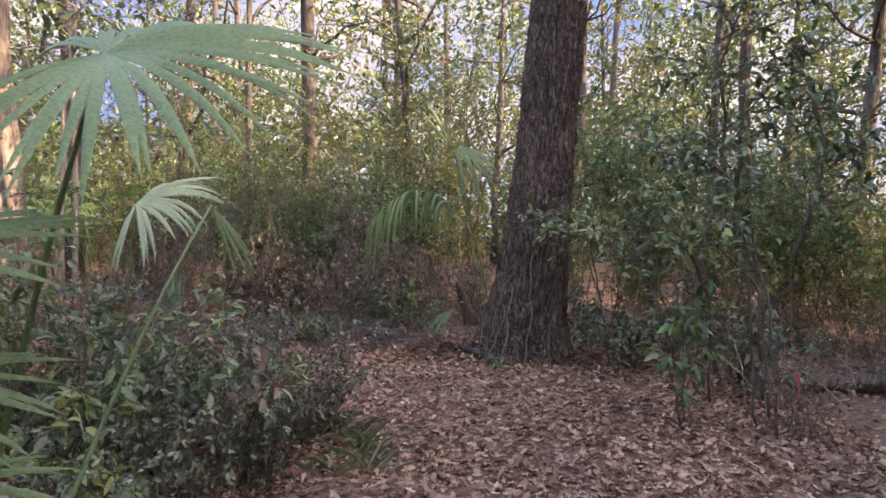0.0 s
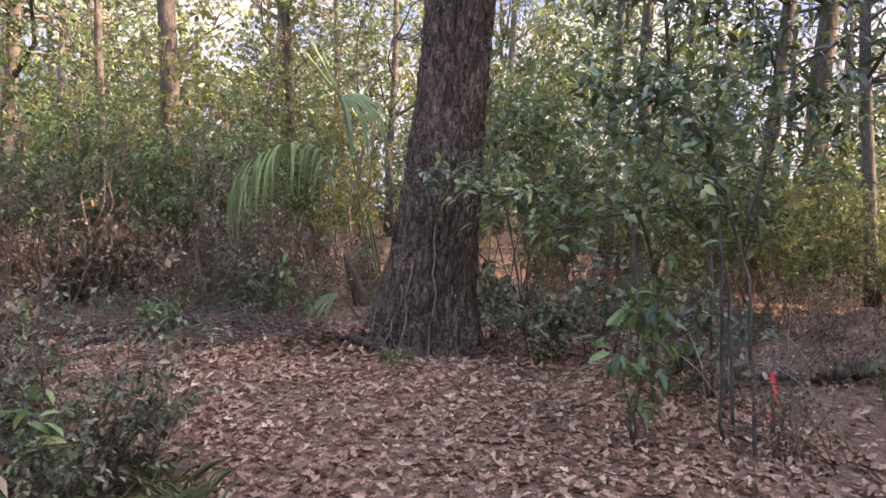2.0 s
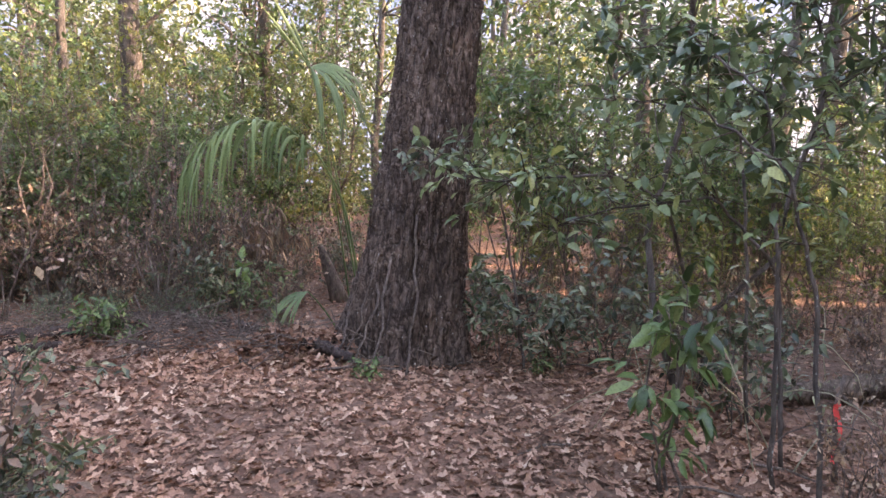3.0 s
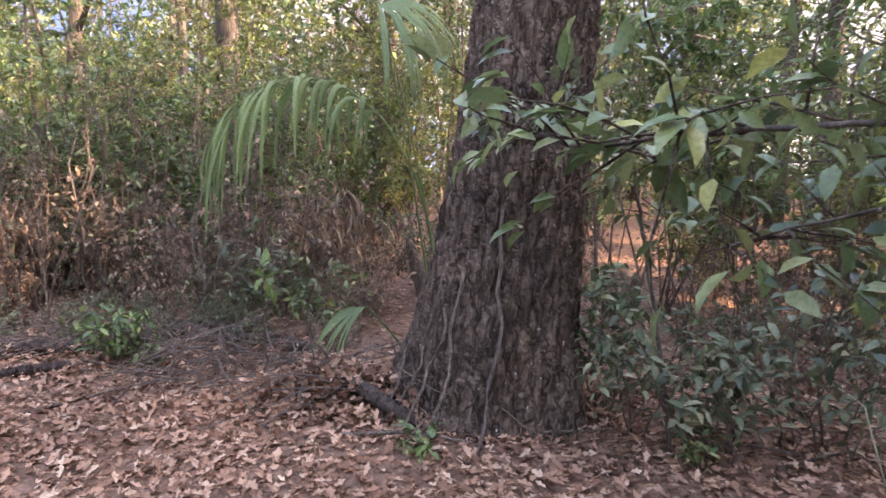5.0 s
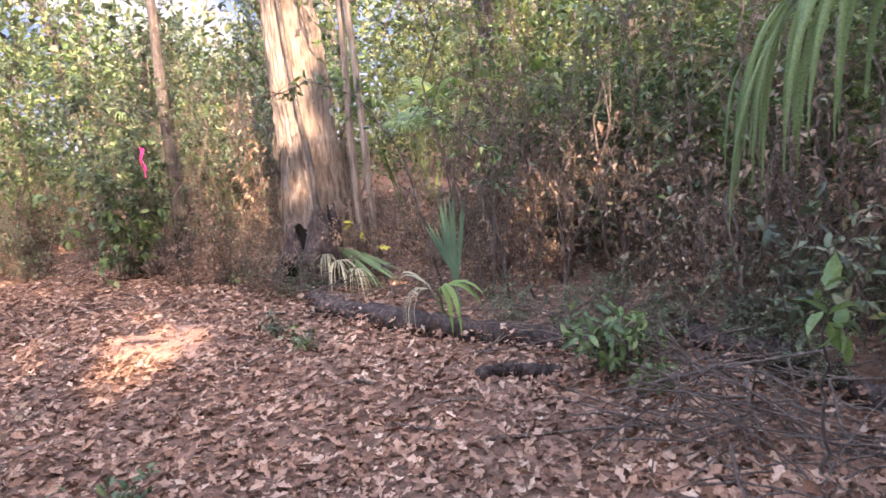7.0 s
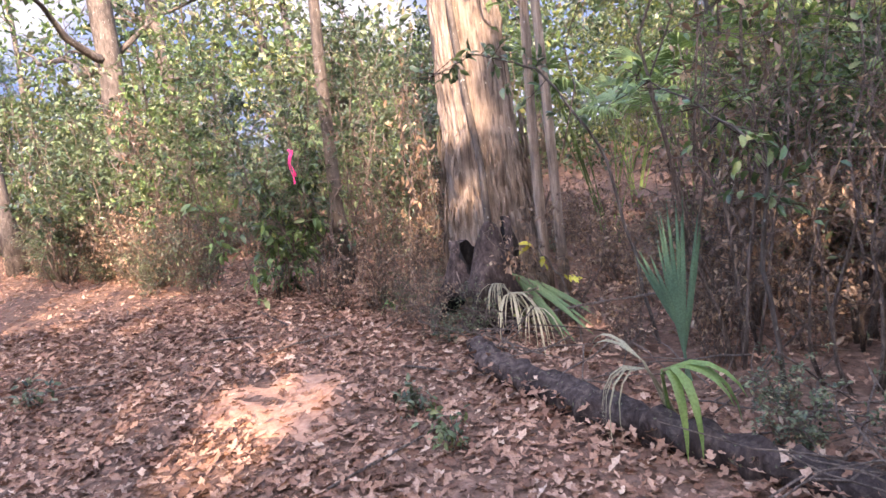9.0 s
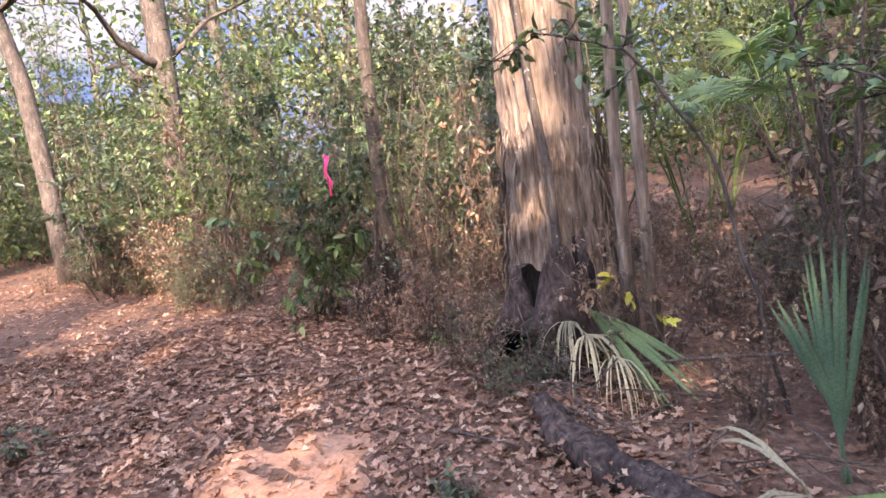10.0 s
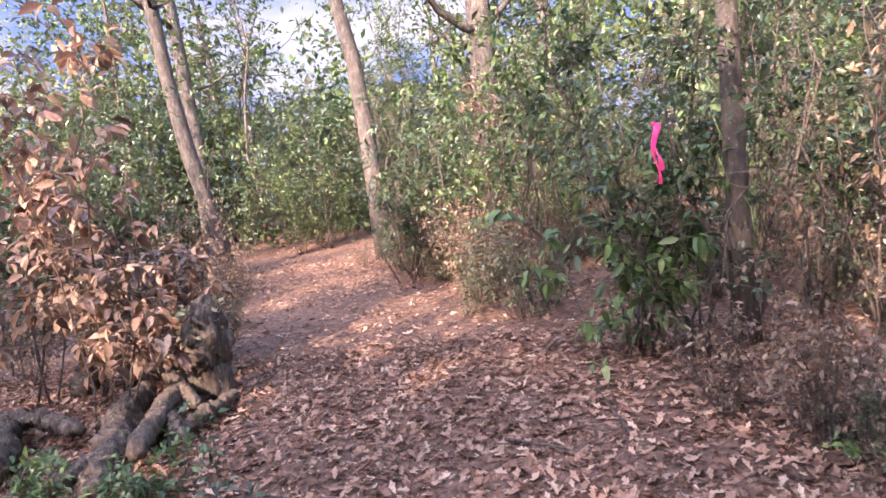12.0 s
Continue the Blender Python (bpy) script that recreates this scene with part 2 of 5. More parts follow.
BLADES = {
    # along, across, lift of each corner; faces
    "small": (np.array([(0, 0, 0), (0.45, 0.5, 0.10), (1, 0, -0.08), (0.45, -0.5, 0.10)]), np.array([(0, 3, 2), (0, 2, 1)])),
    "broad": (np.array([(0, 0, 0), (0.3, 0.44, 0.09), (0.35, 0, 0.02), (0.3, -0.44, 0.09), (0.7, 0.36, 0.04), (0.72, 0, -0.03), (0.7, -0.36, 0.04), (1, 0, -0.15)]),
              np.array([(0, 2, 1), (0, 3, 2), (1, 2, 5), (1, 5, 4), (2, 3, 6), (2, 6, 5), (4, 5, 7), (5, 6, 7)])),
    "oak": (np.array([(0, 0, 0), (0.28, 0.34, 0.1), (0.42, 0.2, 0.03), (0.6, 0.55, 0.16), (0.78, 0.26, 0.06), (1, 0.02, 0.12), (0.76, -0.3, 0.05), (0.58, -0.55, 0.17), (0.4, -0.2, 0.03), (0.25, -0.32, 0.1)]),
            np.array([(0, 2, 1), (0, 8, 2), (0, 9, 8), (2, 4, 3), (2, 8, 4), (4, 8, 6), (8, 7, 6), (4, 6, 5)])),
}


class Leaves:
    """Gathers leaves: base, direction, face normal, length, width."""

    def __init__(self):
        self.rows = []

    def add(self, p, d, n, length, width):
        p, d, n = (np.atleast_2d(np.asarray(a, float)) for a in (p, d, n))
        k = len(p)
        self.rows.append(np.concatenate([p, np.broadcast_to(d, (k, 3)), np.broadcast_to(n, (k, 3)),
                                         np.broadcast_to(np.asarray(length, float).reshape(-1, 1), (k, 1)),
                                         np.broadcast_to(np.asarray(width, float).reshape(-1, 1), (k, 1))], 1))

    def mesh(self, name, blade="small"):
        r = np.concatenate(self.rows)
        p, d, n, ln, wd = r[:, :3], r[:, 3:6], r[:, 6:9], r[:, 9:10], r[:, 10:11]
        d = d / (np.linalg.norm(d, axis=1)[:, None] + 1e-9)
        n = n - d * (n * d).sum(1)[:, None]
        n /= np.linalg.norm(n, axis=1)[:, None] + 1e-9
        s = np.cross(d, n)
        tv, tf = BLADES[blade]
        v = (p[:, None] + d[:, None] * (tv[None, :, 0:1] * ln[:, None]) + s[:, None] * (tv[None, :, 1:2] * wd[:, None])
             + n[:, None] * (tv[None, :, 2:3] * ln[:, None]))
        f = (np.arange(len(r))[:, None, None] * len(tv) + tf[None]).reshape(-1, 3)
        return raw_mesh(name, v.reshape(-1, 3), [f], smooth=False)


def piece(name, me, material, parent, label=""):
    """One mesh object under a thing or a part."""
    if not me.materials:
        me.materials.append(material)
    ob = new(name, me)
    ob.parent = parent
    return tagged(ob, label)


def thing(name, label, category, x=0.0, y=0.0, z=None, turn=0.0, group="", kind=""):
    ob = new(name)
    ob.matrix_world = pose(x, y, gz(x, y) if z is None else z, 0, 0, turn)
    return tagged(ob, label, category, group, kind)


def bent(rng, a, b, k=6, wobble=0.1):
    """A slightly crooked line from a to b."""
    a, b = np.asarray(a, float), np.asarray(b, float)
    t = np.linspace(0, 1, k)[:, None]
    w = rng.normal(0, 1, (k, 3)) * wobble * np.linalg.norm(b - a) / 3
    w[0] = 0
    return a + (b - a) * t + np.cumsum(w, 0) * 0.5


def unit(v):
    return v / (np.linalg.norm(v, axis=-1, keepdims=True) + 1e-9)


def grow(rng, height, spread, stems, twigs, per_twig, leaf, width, low=0.15, droop=0.3, stem_r=0.014, twig_len=0.45, lean=0.2):
    """A shrub's woody tubes and its leaves."""
    tb, lv, main = Tubes(), Leaves(), []
    for _ in range(stems):
        ang = rng.uniform(0, 2 * np.pi)
        rad = spread * np.sqrt(rng.uniform(0.05, 1))
        top = np.array([np.cos(ang) * rad, np.sin(ang) * rad, height * rng.uniform(0.65, 1.05)])
        foot = np.array([np.cos(ang), np.sin(ang), 0]) * spread * rng.uniform(0.05, 0.3)
        foot[2] = -0.05
        line = bent(rng, foot, top, 8, 0.18 + lean * 0.3)
        own = Tubes()
        own.add(line, np.linspace(stem_r, stem_r * 0.3, 8) * rng.uniform(0.6, 1.3), 6)
        main.append(own)
        if len(main) > 4:
            tb.v.append(own.v[0]), tb.v.append(own.v[1])
            tb.f += [f + tb.n for f in own.f]
            tb.n += own.n
        for _ in range(max(1, twigs // stems)):
            t = rng.uniform(low, 1) ** 0.8 * 7
            i = min(int(t), 6)
            p = line[i] + (line[i + 1] - line[i]) * (t - i)
            d = unit(np.array([*rng.normal(0, 1, 2), rng.normal(0.35, 0.45)]))
            ln = twig_len * rng.uniform(0.4, 1.2)
            q = bent(rng, p, p + d * ln, 4, 0.25)
            tb.add(q, np.linspace(0.005, 0.002, 4) * (stem_r / 0.014) ** 0.5, 3)
            m = max(1, int(per_twig * rng.uniform(0.5, 1.4)))
            s = np.minimum(rng.beta(2.6, 1.0, m), 0.999) * 3
            k = np.minimum(s.astype(int), 2)
            pos = q[k] + (q[k + 1] - q[k]) * (s - k)[:, None] + rng.normal(0, 0.02, (m, 3))
            dd = unit(d * 0.5 + rng.normal(0, 0.7, (m, 3)) + np.array([0, 0, -droop]))
            nn = unit(rng.normal(0, 0.45, (m, 3)) + np.array([0, 0, 1.0]))
            sz = leaf * rng.uniform(0.55, 1.25, m)
            lv.add(pos, dd, nn, sz, sz * width)
    return tb, lv, main


# ---- ground ----
def build_ground():
    inner = np.arange(-24, 24.01, 0.25)
    outer = np.array([28, 34, 45, 70, 120, 250, 600.0])
    ax = np.concatenate([-outer[::-1], inner, outer])
    X, Y = np.meshgrid(ax, ax, indexing="ij")
    rng = rand(3)
    Z = ground_z(X, Y) + np.where((abs(X) < 24) & (abs(Y) < 24), rng.normal(0, 0.008, X.shape), 0)
    n = len(ax)
    i = np.arange(n - 1)[:, None] * n + np.arange(n - 1)[None]
    q = np.stack([i, i + n, i + n + 1, i + 1], -1).reshape(-1, 4)
    me = raw_mesh("ground", np.stack([X, Y, Z], -1).reshape(-1, 3), [q])
    me.materials.append(SOIL)
    return tagged(new("ground", me), "brown forest floor of soil and leaf mould", "ground", kind="structure")


build_ground()

TRAIL = np.array([(0, -3), (0, 0), (0.2, 3), (0.4, 5.6), (-0.8, 6.6), (-3, 7), (-6, 6.3), (-9, 5.1), (-12, 3.4), (-15, 1.2), (-16, -2)], float)


def off_trail(x, y):
    """Distance from the middle of the trail."""
    p = np.array([x, y])
    a, b = TRAIL[:-1], TRAIL[1:]
    t = np.clip(((p - a) * (b - a)).sum(1) / ((b - a) ** 2).sum(1), 0, 1)
    return float(np.min(np.linalg.norm(a + (b - a) * t[:, None] - p, axis=1)))


def beside_trail(q):
    """Distance from the middle of the trail, for many points."""
    a, b = TRAIL[:-1], TRAIL[1:]
    d = b - a
    p = q[:, None, :2] - a
    t = np.clip((p * d).sum(2) / (d ** 2).sum(1), 0, 1)
    return np.linalg.norm(p - d * t[..., None], axis=2).min(1)


def litter():
    """The carpet of fallen leaves."""
    rng = rand(11)
    spots = []
    for (x0, x1, y0, y1, n) in ((-9, 3.2, 1.5, 9, 62000), (-15, 6, -1, 14, 40000), (-24, 14, -6, 22, 22000)):
        spots.append(np.stack([rng.uniform(x0, x1, n), rng.uniform(y0, y1, n)], 1))
    drift = []
    for a, b, m in (((-5.2, 8.42), (-4.6, 8.33), 160), ((-4.6, 8.33), (-3.5, 8.45), 320), ((-3.5, 8.45), (-1.9, 9.0), 480), ((-1.9, 9.35), (-0.3, 8.9), 400), ((-6.6, 4.3), (-8.0, 3.6), 700)):
        t = rng.uniform(0, 1, (m, 1))
        drift.append(np.array(a) * (1 - t) + np.array(b) * t + rng.normal(0, 0.12, (m, 2)))
    loose = sum(len(d) for d in drift)
    flat = np.concatenate(spots)
    bare = np.exp(-(np.hypot((flat[:, 0] + 5.0) / 0.62, (flat[:, 1] - 7.02) / 0.42)) ** 4)
    flat = flat[rng.uniform(0, 1, len(flat)) > 0.8 * bare]
    flat = flat[np.hypot(flat[:, 0] + 5.9, flat[:, 1] - 8.8) > 0.3]
    xy = np.concatenate([flat] + drift)
    n = len(xy)
    z = ground_z(xy[:, 0], xy[:, 1]) + 0.006 + np.abs(rng.normal(0, 0.016, n))
    z[-loose:] += rng.uniform(0, 0.09, loose)
    a = rng.uniform(0, 2 * np.pi, n)
    d = np.stack([np.cos(a), np.sin(a), rng.normal(0, 0.3, n)], 1)
    nn = np.stack([rng.normal(0, 0.5, n), rng.normal(0, 0.5, n), np.ones(n)], 1)
    s = rng.uniform(0.035, 0.092, n)
    lv = Leaves()
    lv.add(np.column_stack([xy, z]), d, nn, s, s * rng.uniform(0.35, 0.6, n))
    me = lv.mesh("leaf_litter", "oak")
    me.materials.append(LITTER)
    tagged(new("leaf_litter", me), "dry pinkish-brown fallen oak leaves covering the forest floor", "leaf litter", kind="stuff")


litter()


def sandy_patch():
    """A scuffed patch of bare orange sand in the trail."""
    rng = rand(12)
    rings, spokes = 9, 40
    v = [(-5.0, 7.02, gz(-5.0, 7.02) + 0.012)]
    edge = [0.62 + 0.14 * math.sin(3 * a + 1) + 0.09 * math.sin(7 * a) for a in np.linspace(0, 2 * np.pi, spokes, endpoint=False)]
    for i in range(1, rings + 1):
        for j in range(spokes):
            a, r = 2 * math.pi * j / spokes, edge[j] * i / rings
            x, y = -5.0 + math.cos(a) * r, 7.02 + math.sin(a) * r * 0.7
            v.append((x, y, gz(x, y) + 0.012 + rng.normal(0, 0.003) - (0.03 if i == rings else 0)))
    f3 = [(0, 1 + j, 1 + (j + 1) % spokes) for j in range(spokes)]
    f4 = [(1 + i * spokes + j, 1 + (i + 1) * spokes + j, 1 + (i + 1) * spokes + (j + 1) % spokes, 1 + i * spokes + (j + 1) % spokes) for i in range(rings - 1) for j in range(spokes)]
    me = raw_mesh("sandy_patch", v, [np.array(f3), np.array(f4)])
    me.materials.append(SAND)
    tagged(new("sandy_patch", me), "bare orange sandy soil showing through the leaves", "ground", kind="structure")


sandy_patch()


# ---- big trunks ----
def trunk_mesh(name, line, radius, flare, seed, ridges=0.10, sides=150, rows=300, lobes=5):
    """A thick trunk along a bent line: root flare with lobes, and deep vertical bark furrows."""
    line = np.asarray(line, float)
    t = np.linspace(0, 1, rows) ** 1.25
    s = np.linspace(0, 1, len(line))
    c = np.stack([np.interp(t, s, line[:, k]) for k in range(3)], 1)
    r = np.interp(t, np.linspace(0, 1, len(radius)), radius)
    h = c[:, 2] - c[0, 2]
    a = np.linspace(0, 2 * np.pi, sides, endpoint=False)
    v = np.zeros((rows, sides, 3))
    rng = rand(seed)
    ph = rng.uniform(0, 6.28, 3)
    for i in range(rows):
        fl = flare * math.exp(-h[i] / 0.38)
        for j in range(sides):
            lobe = 0.5 + 0.3 * math.sin(lobes * a[j] + ph[0]) + 0.2 * math.sin((lobes - 2) * a[j] + ph[1])
            cx, cy = math.cos(a[j]), math.sin(a[j])
            f = noise.noise(Vector((cx * 9, cy * 9, h[i] * 1.8 + seed)))
            g = noise.noise(Vector((cx * 21, cy * 21, h[i] * 7.0 + seed)))
            k = ridges * (1 - 2.2 * min(abs(f), 0.45)) * 0.55 + ridges * 0.5 * g
            rr = r[i] * (1 + k) + fl * lobe
            v[i, j] = c[i] + np.array([cx * rr, cy * rr, 0])
    i = np.arange(rows - 1)[:, None] * sides
    j = np.arange(sides)[None]
    j2 = (j + 1) % sides
    q = np.stack([i + j, i + j2, i + sides + j2, i + sides + j], -1).reshape(-1, 4)
    return raw_mesh(name, v.reshape(-1, 3), [q])


def crown_leaves(rng, centre, size, n, leaf, clumps=24):
    """A crown of separate sprays with gaps between them."""
    lv = Leaves()
    cc = rng.normal(0, 0.45, (clumps, 3)) * np.asarray(size) + np.asarray(centre)
    k = rng.integers(0, clumps, n)
    p = cc[k] + rng.normal(0, 1, (n, 3)) * np.asarray(size) * 0.13
    lv.add(p, unit(rng.normal(0, 1, (n, 3))), unit(rng.normal(0, 0.6, (n, 3)) + np.array([0, 0, 1.0])), leaf * rng.uniform(0.6, 1.3, n), leaf * 0.5)
    return lv, cc


def oak_front():
    x, y = 1.09, 7.97
    t = thing("oak_tree", "large old oak with dark furrowed bark flecked with lichen", "tree", x, y)
    line = [(-0.10, 0, -0.15), (0.03, 0, 1.0), (0.13, 0.02, 2.1), (0.22, 0.03, 3.1), (0.31, 0.05, 4.3), (0.38, 0.08, 5.5), (0.5, 0.1, 9.0)]
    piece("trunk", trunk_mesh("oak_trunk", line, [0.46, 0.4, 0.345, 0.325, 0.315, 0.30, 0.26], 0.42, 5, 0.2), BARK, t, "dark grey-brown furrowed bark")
    rng = rand(21)
    tb = Tubes()
    lv, cc = crown_leaves(rng, (0.4, 1.5, 12.5), (4.5, 4.5, 2.6), 5000, 0.16, 34)
    for c in cc:
        a = np.array([0.44, 0.1, rng.uniform(7.5, 8.8)])
        tb.add(bent(rng, a, c, 7, 0.25), np.linspace(0.14, 0.015, 7), 6)
    tagged(piece("branchwork", tb.mesh("oak_limbs"), BARK, t), kind="stuff")
    piece("crown", lv.mesh("oak_crown"), GREEN, t)
    # climbing roots and vine stems on the flare
    tb = Tubes()
    for k in range(6):
        a = rng.uniform(math.pi * 0.95, math.pi * 1.75)
        top = rng.uniform(0.35, 1.3)
        pts = []
        for h in np.linspace(0.0, top, 9):
            rr = 0.5 + 0.4 * math.exp(-h / 0.36) - 0.05 * h
            a += rng.normal(0, 0.06)
            pts.append((math.cos(a) * rr, math.sin(a) * rr, h))
        tb.add(pts, np.full(9, rng.uniform(0.005, 0.011)), 5)
    piece("vine_stem", tb.mesh("oak_vines"), TWIG, t, "thin woody vine stems clinging to the bark")


oak_front()


def oak_back():
    x, y = -6.45, 9.3
    t = thing("oak_tree", "old oak with pale flaking bark and a hollow base", "tree", x, y)
    line = [(0, 0, -0.15), (0.0, 0.0, 1.0), (-0.06, 0.0, 2.2), (-0.2, 0.0, 4.0), (-0.4, 0.1, 9.0)]
    piece("trunk", trunk_mesh("pale_oak_trunk", line, [0.42, 0.34, 0.31, 0.27, 0.22], 0.12, 9, 0.16, lobes=4), BARK_PALE, t, "pale tan flaking bark")
    rng = rand(23)
    tb = Tubes()
    lv, cc = crown_leaves(rng, (-1.0, 1.0, 11.5), (3.5, 3.5, 2.2), 3500, 0.16, 24)
    for c in cc:
        tb.add(bent(rng, np.array([-0.4, 0.1, 8.8]), c, 7, 0.25), np.linspace(0.12, 0.015, 7), 6)
    tagged(piece("branchwork", tb.mesh("pale_oak_limbs"), BARK_PALE, t), kind="stuff")
    piece("crown", lv.mesh("pale_oak_crown"), GREEN, t)
    tb = Tubes()
    tb.add([(0.42, -0.2, 0.0), (0.40, -0.22, 0.6), (0.36, -0.2, 1.2), (0.27, -0.24, 1.9), (0.2, -0.26, 2.6), (0.1, -0.25, 3.6), (0.0, -0.22, 5)], [0.04, 0.036, 0.034, 0.03, 0.03, 0.028, 0.02], 8)
    strips = Leaves()
    m = 420
    a, h = rng.uniform(0, 2 * np.pi, m), rng.uniform(0.25, 1.75, m)
    r = np.interp(h, [0.2, 1.0, 2.0], [0.475, 0.385, 0.345])
    out = np.stack([np.cos(a), np.sin(a), np.zeros(m)], 1)
    strips.add(np.column_stack([out[:, :2] * r[:, None], h]), out * rng.uniform(0.05, 0.35, (m, 1)) + np.array([0, 0, -1.0]), out, rng.uniform(0.12, 0.34, m), rng.uniform(0.02, 0.05, m))
    tagged(piece("shaggy_bark", strips.mesh("shaggy_bark", "broad"), BARK_PALE, t, "shaggy peeling strips of grey-tan bark"), kind="stuff")
    piece("vine_stem", tb.mesh("pale_oak_vine"), BARK_GREY, t, "dark climbing vine stem on the trunk")


oak_back()


# ---- slender trees ----
def slim_tree(x, y, height, radius, lean=(0, 0), bark=None, leaf=None, crown=2.0, n=900, seed=0, label="", branch_from=0.55, leaf_size=0.13):
    rng = rand(1000 + seed)
    t = thing("tree", label or "slender grey-barked tree in the woods", "tree", x, y)
    top = np.array([lean[0], lean[1], height])
    line = bent(rng, (0, 0, -0.1), top, 12, 0.02)
    rad = np.linspace(1, 0.35, 12) * radius
    rad[0] *= 1.35
    tb = Tubes()
    tb.add(line, rad, 10, 0.06, rng)
    piece("trunk", tb.mesh("trunk"), bark or BARK_GREY, t)
    tb = Tubes()
    lv = Leaves()
    for k in range(int(9 + crown * 3)):
        i = rng.uniform(branch_from, 0.99) * 11
        p = line[int(i)]
        d = unit(np.array([*rng.normal(0, 1, 2), rng.uniform(0.1, 1.0)]))
        q = p + d * crown * (rng.uniform(1.3, 2.2) if k < 4 else rng.uniform(0.6, 1.5))
        b = bent(rng, p, q, 6, 0.3)
        tb.add(b, np.linspace(radius * (0.38 if k < 4 else 0.26), 0.008, 6), 6)
        for e in range(3):
            s = b[rng.integers(2, 6)]
            e2 = s + unit(rng.normal(0, 1, 3)) * crown * 0.5
            tb.add(bent(rng, s, e2, 4, 0.3), np.linspace(0.012, 0.004, 4), 4)
            m = max(1, n // int((9 + crown * 3) * 3))
            pos = s + (e2 - s) * rng.uniform(0, 1.1, (m, 1)) + rng.normal(0, crown * 0.11, (m, 3))
            lv.add(pos, unit(rng.normal(0, 1, (m, 3)) - np.array([0, 0, 0.3])), unit(rng.normal(0, 0.5, (m, 3)) + np.array([0, 0, 1.0])), leaf_size * rng.uniform(0.6, 1.2, m), leaf_size * 0.5)
    tagged(piece("branchwork", tb.mesh("limbs"), bark or BARK_GREY, t), kind="stuff")
    piece("crown", lv.mesh("crown"), leaf or GREEN, t)
    return t


def standing_trees():
    pale = "slender sunlit trunk with tan bark beside the pale oak"
    slim_tree(-5.66, 9.4, 9, 0.046, (0.1, 0.1), BARK_PALE, GREEN, 1.0, 500, 1, pale, 0.35)
    slim_tree(-5.46, 9.45, 9, 0.043, (0.15, 0.1), BARK_PALE, GREEN, 1.0, 500, 2, pale, 0.35)
    slim_tree(-8.45, 8.3, 9, 0.085, (-0.1, 0), BARK_GREY, DARK, 1.3, 1200, 3, "dark slim tree behind the pink-ribboned shrub", 0.5)
    slim_tree(-15.4, 5.6, 14, 0.28, (-0.3, 0.4), BARK_GREY, GREEN, 2.4, 1600, 4, "tall grey trunk behind the thicket by the trail", 0.3)
    slim_tree(-14.6, 3.7, 14, 0.17, (-0.9, -1.4), BARK_GREY, GREEN, 2.2, 1500, 5, "leaning grey tree beside the trail", 0.35)
    slim_tree(-14.6, 0.5, 14, 0.16, (0.2, -1.7), BARK_GREY, GREEN, 2.2, 1500, 6, "leaning trunk on the edge of the trail", 0.35)
    slim_tree(-18.5, -2.2, 16, 0.2, (-1, -1.0), BARK_GREY, GREEN, 2.6, 1500, 7, "distant grey trunk beyond the trail", 0.35)
    # bearing east-north of the first eye, distance, radius
    far = "straight grey trunk standing in the thicket"
    k = 20
    for bx, by, d, r, h in ((-0.20, 0.98, 15, 0.2, 15), (-0.045, 1.0, 17, 0.15, 14), (-0.38, 0.93, 17, 0.16, 14), (0.54, 0.84, 14, 0.15, 14), (0.595, 0.80, 16, 0.24, 15),
                            (0.64, 0.77, 13, 0.1, 13), (0.19, 0.98, 19, 0.13, 14), (-0.5, 0.87, 16, 0.17, 15), (0.38, 0.92, 20, 0.16, 15), (0.70, 0.72, 17, 0.2, 15),
                            (-0.29, 0.95, 20, 0.13, 14), (0.47, 0.88, 22, 0.15, 15), (0.08, 0.99, 24, 0.15, 15)):
        k += 1
        slim_tree(bx * d, by * d, h, r, (rand(k).normal(0, 0.5), rand(k + 7).normal(0, 0.5)), BARK_GREY, YELLOW if k % 3 == 0 else GREEN, 2.4, 1100, k, far, 0.3, 0.2)
    rng = rand(77)
    placed = 0
    while placed < 34:
        x, y = rng.uniform(-34, 30), rng.uniform(-12, 38)
        if math.hypot(x + 3, y - 5) < 16 or off_trail(x, y) < 2.5 or (x > 3 and y < 6):
            continue
        placed += 1
        slim_tree(x, y, rng.uniform(12, 18), rng.uniform(0.09, 0.24), tuple(rng.normal(0, 0.7, 2)), BARK_GREY, (GREEN, YELLOW, GREY)[placed % 3], 2.6, 700, 100 + placed,
                  "distant trunk among the woods", 0.3, 0.32)


standing_trees()

# ---- far woods: closes the place; added unseen leaves shade the clearing from the east ----
# chosen spots and radii; sun holes are cut through the leaf masses to them
LIT = [((-5.0, 7.0, 0.0), 0.6), ((-7.6, 3.8, 1.0), 0.9), ((-7.2, 4.3, 0.1), 0.6), ((-7.3, 4.0, 2.0), 0.7), ((-6.3, 9.1, 2.4), 0.6), ((-6.8, 12.2, 2.4), 1.2), ((-13.5, 2.6, 0.1), 0.8), ((8.0, 10.6, 1.7), 1.9), ((-3.4, 10.2, 0.8), 0.75), ((-6.1, 11.6, 2.3), 1.1)]


def gaps_for_sun(p):
    """Keeps leaves out of the gaps through which the sun reaches the clearing."""
    keep = np.ones(len(p), bool)
    s = np.array(SUN)
    for c, r in LIT:
        d = p - np.array(c)
        away = d - (d @ s)[:, None] * s
        keep &= np.linalg.norm(away, axis=1) > r
    return keep


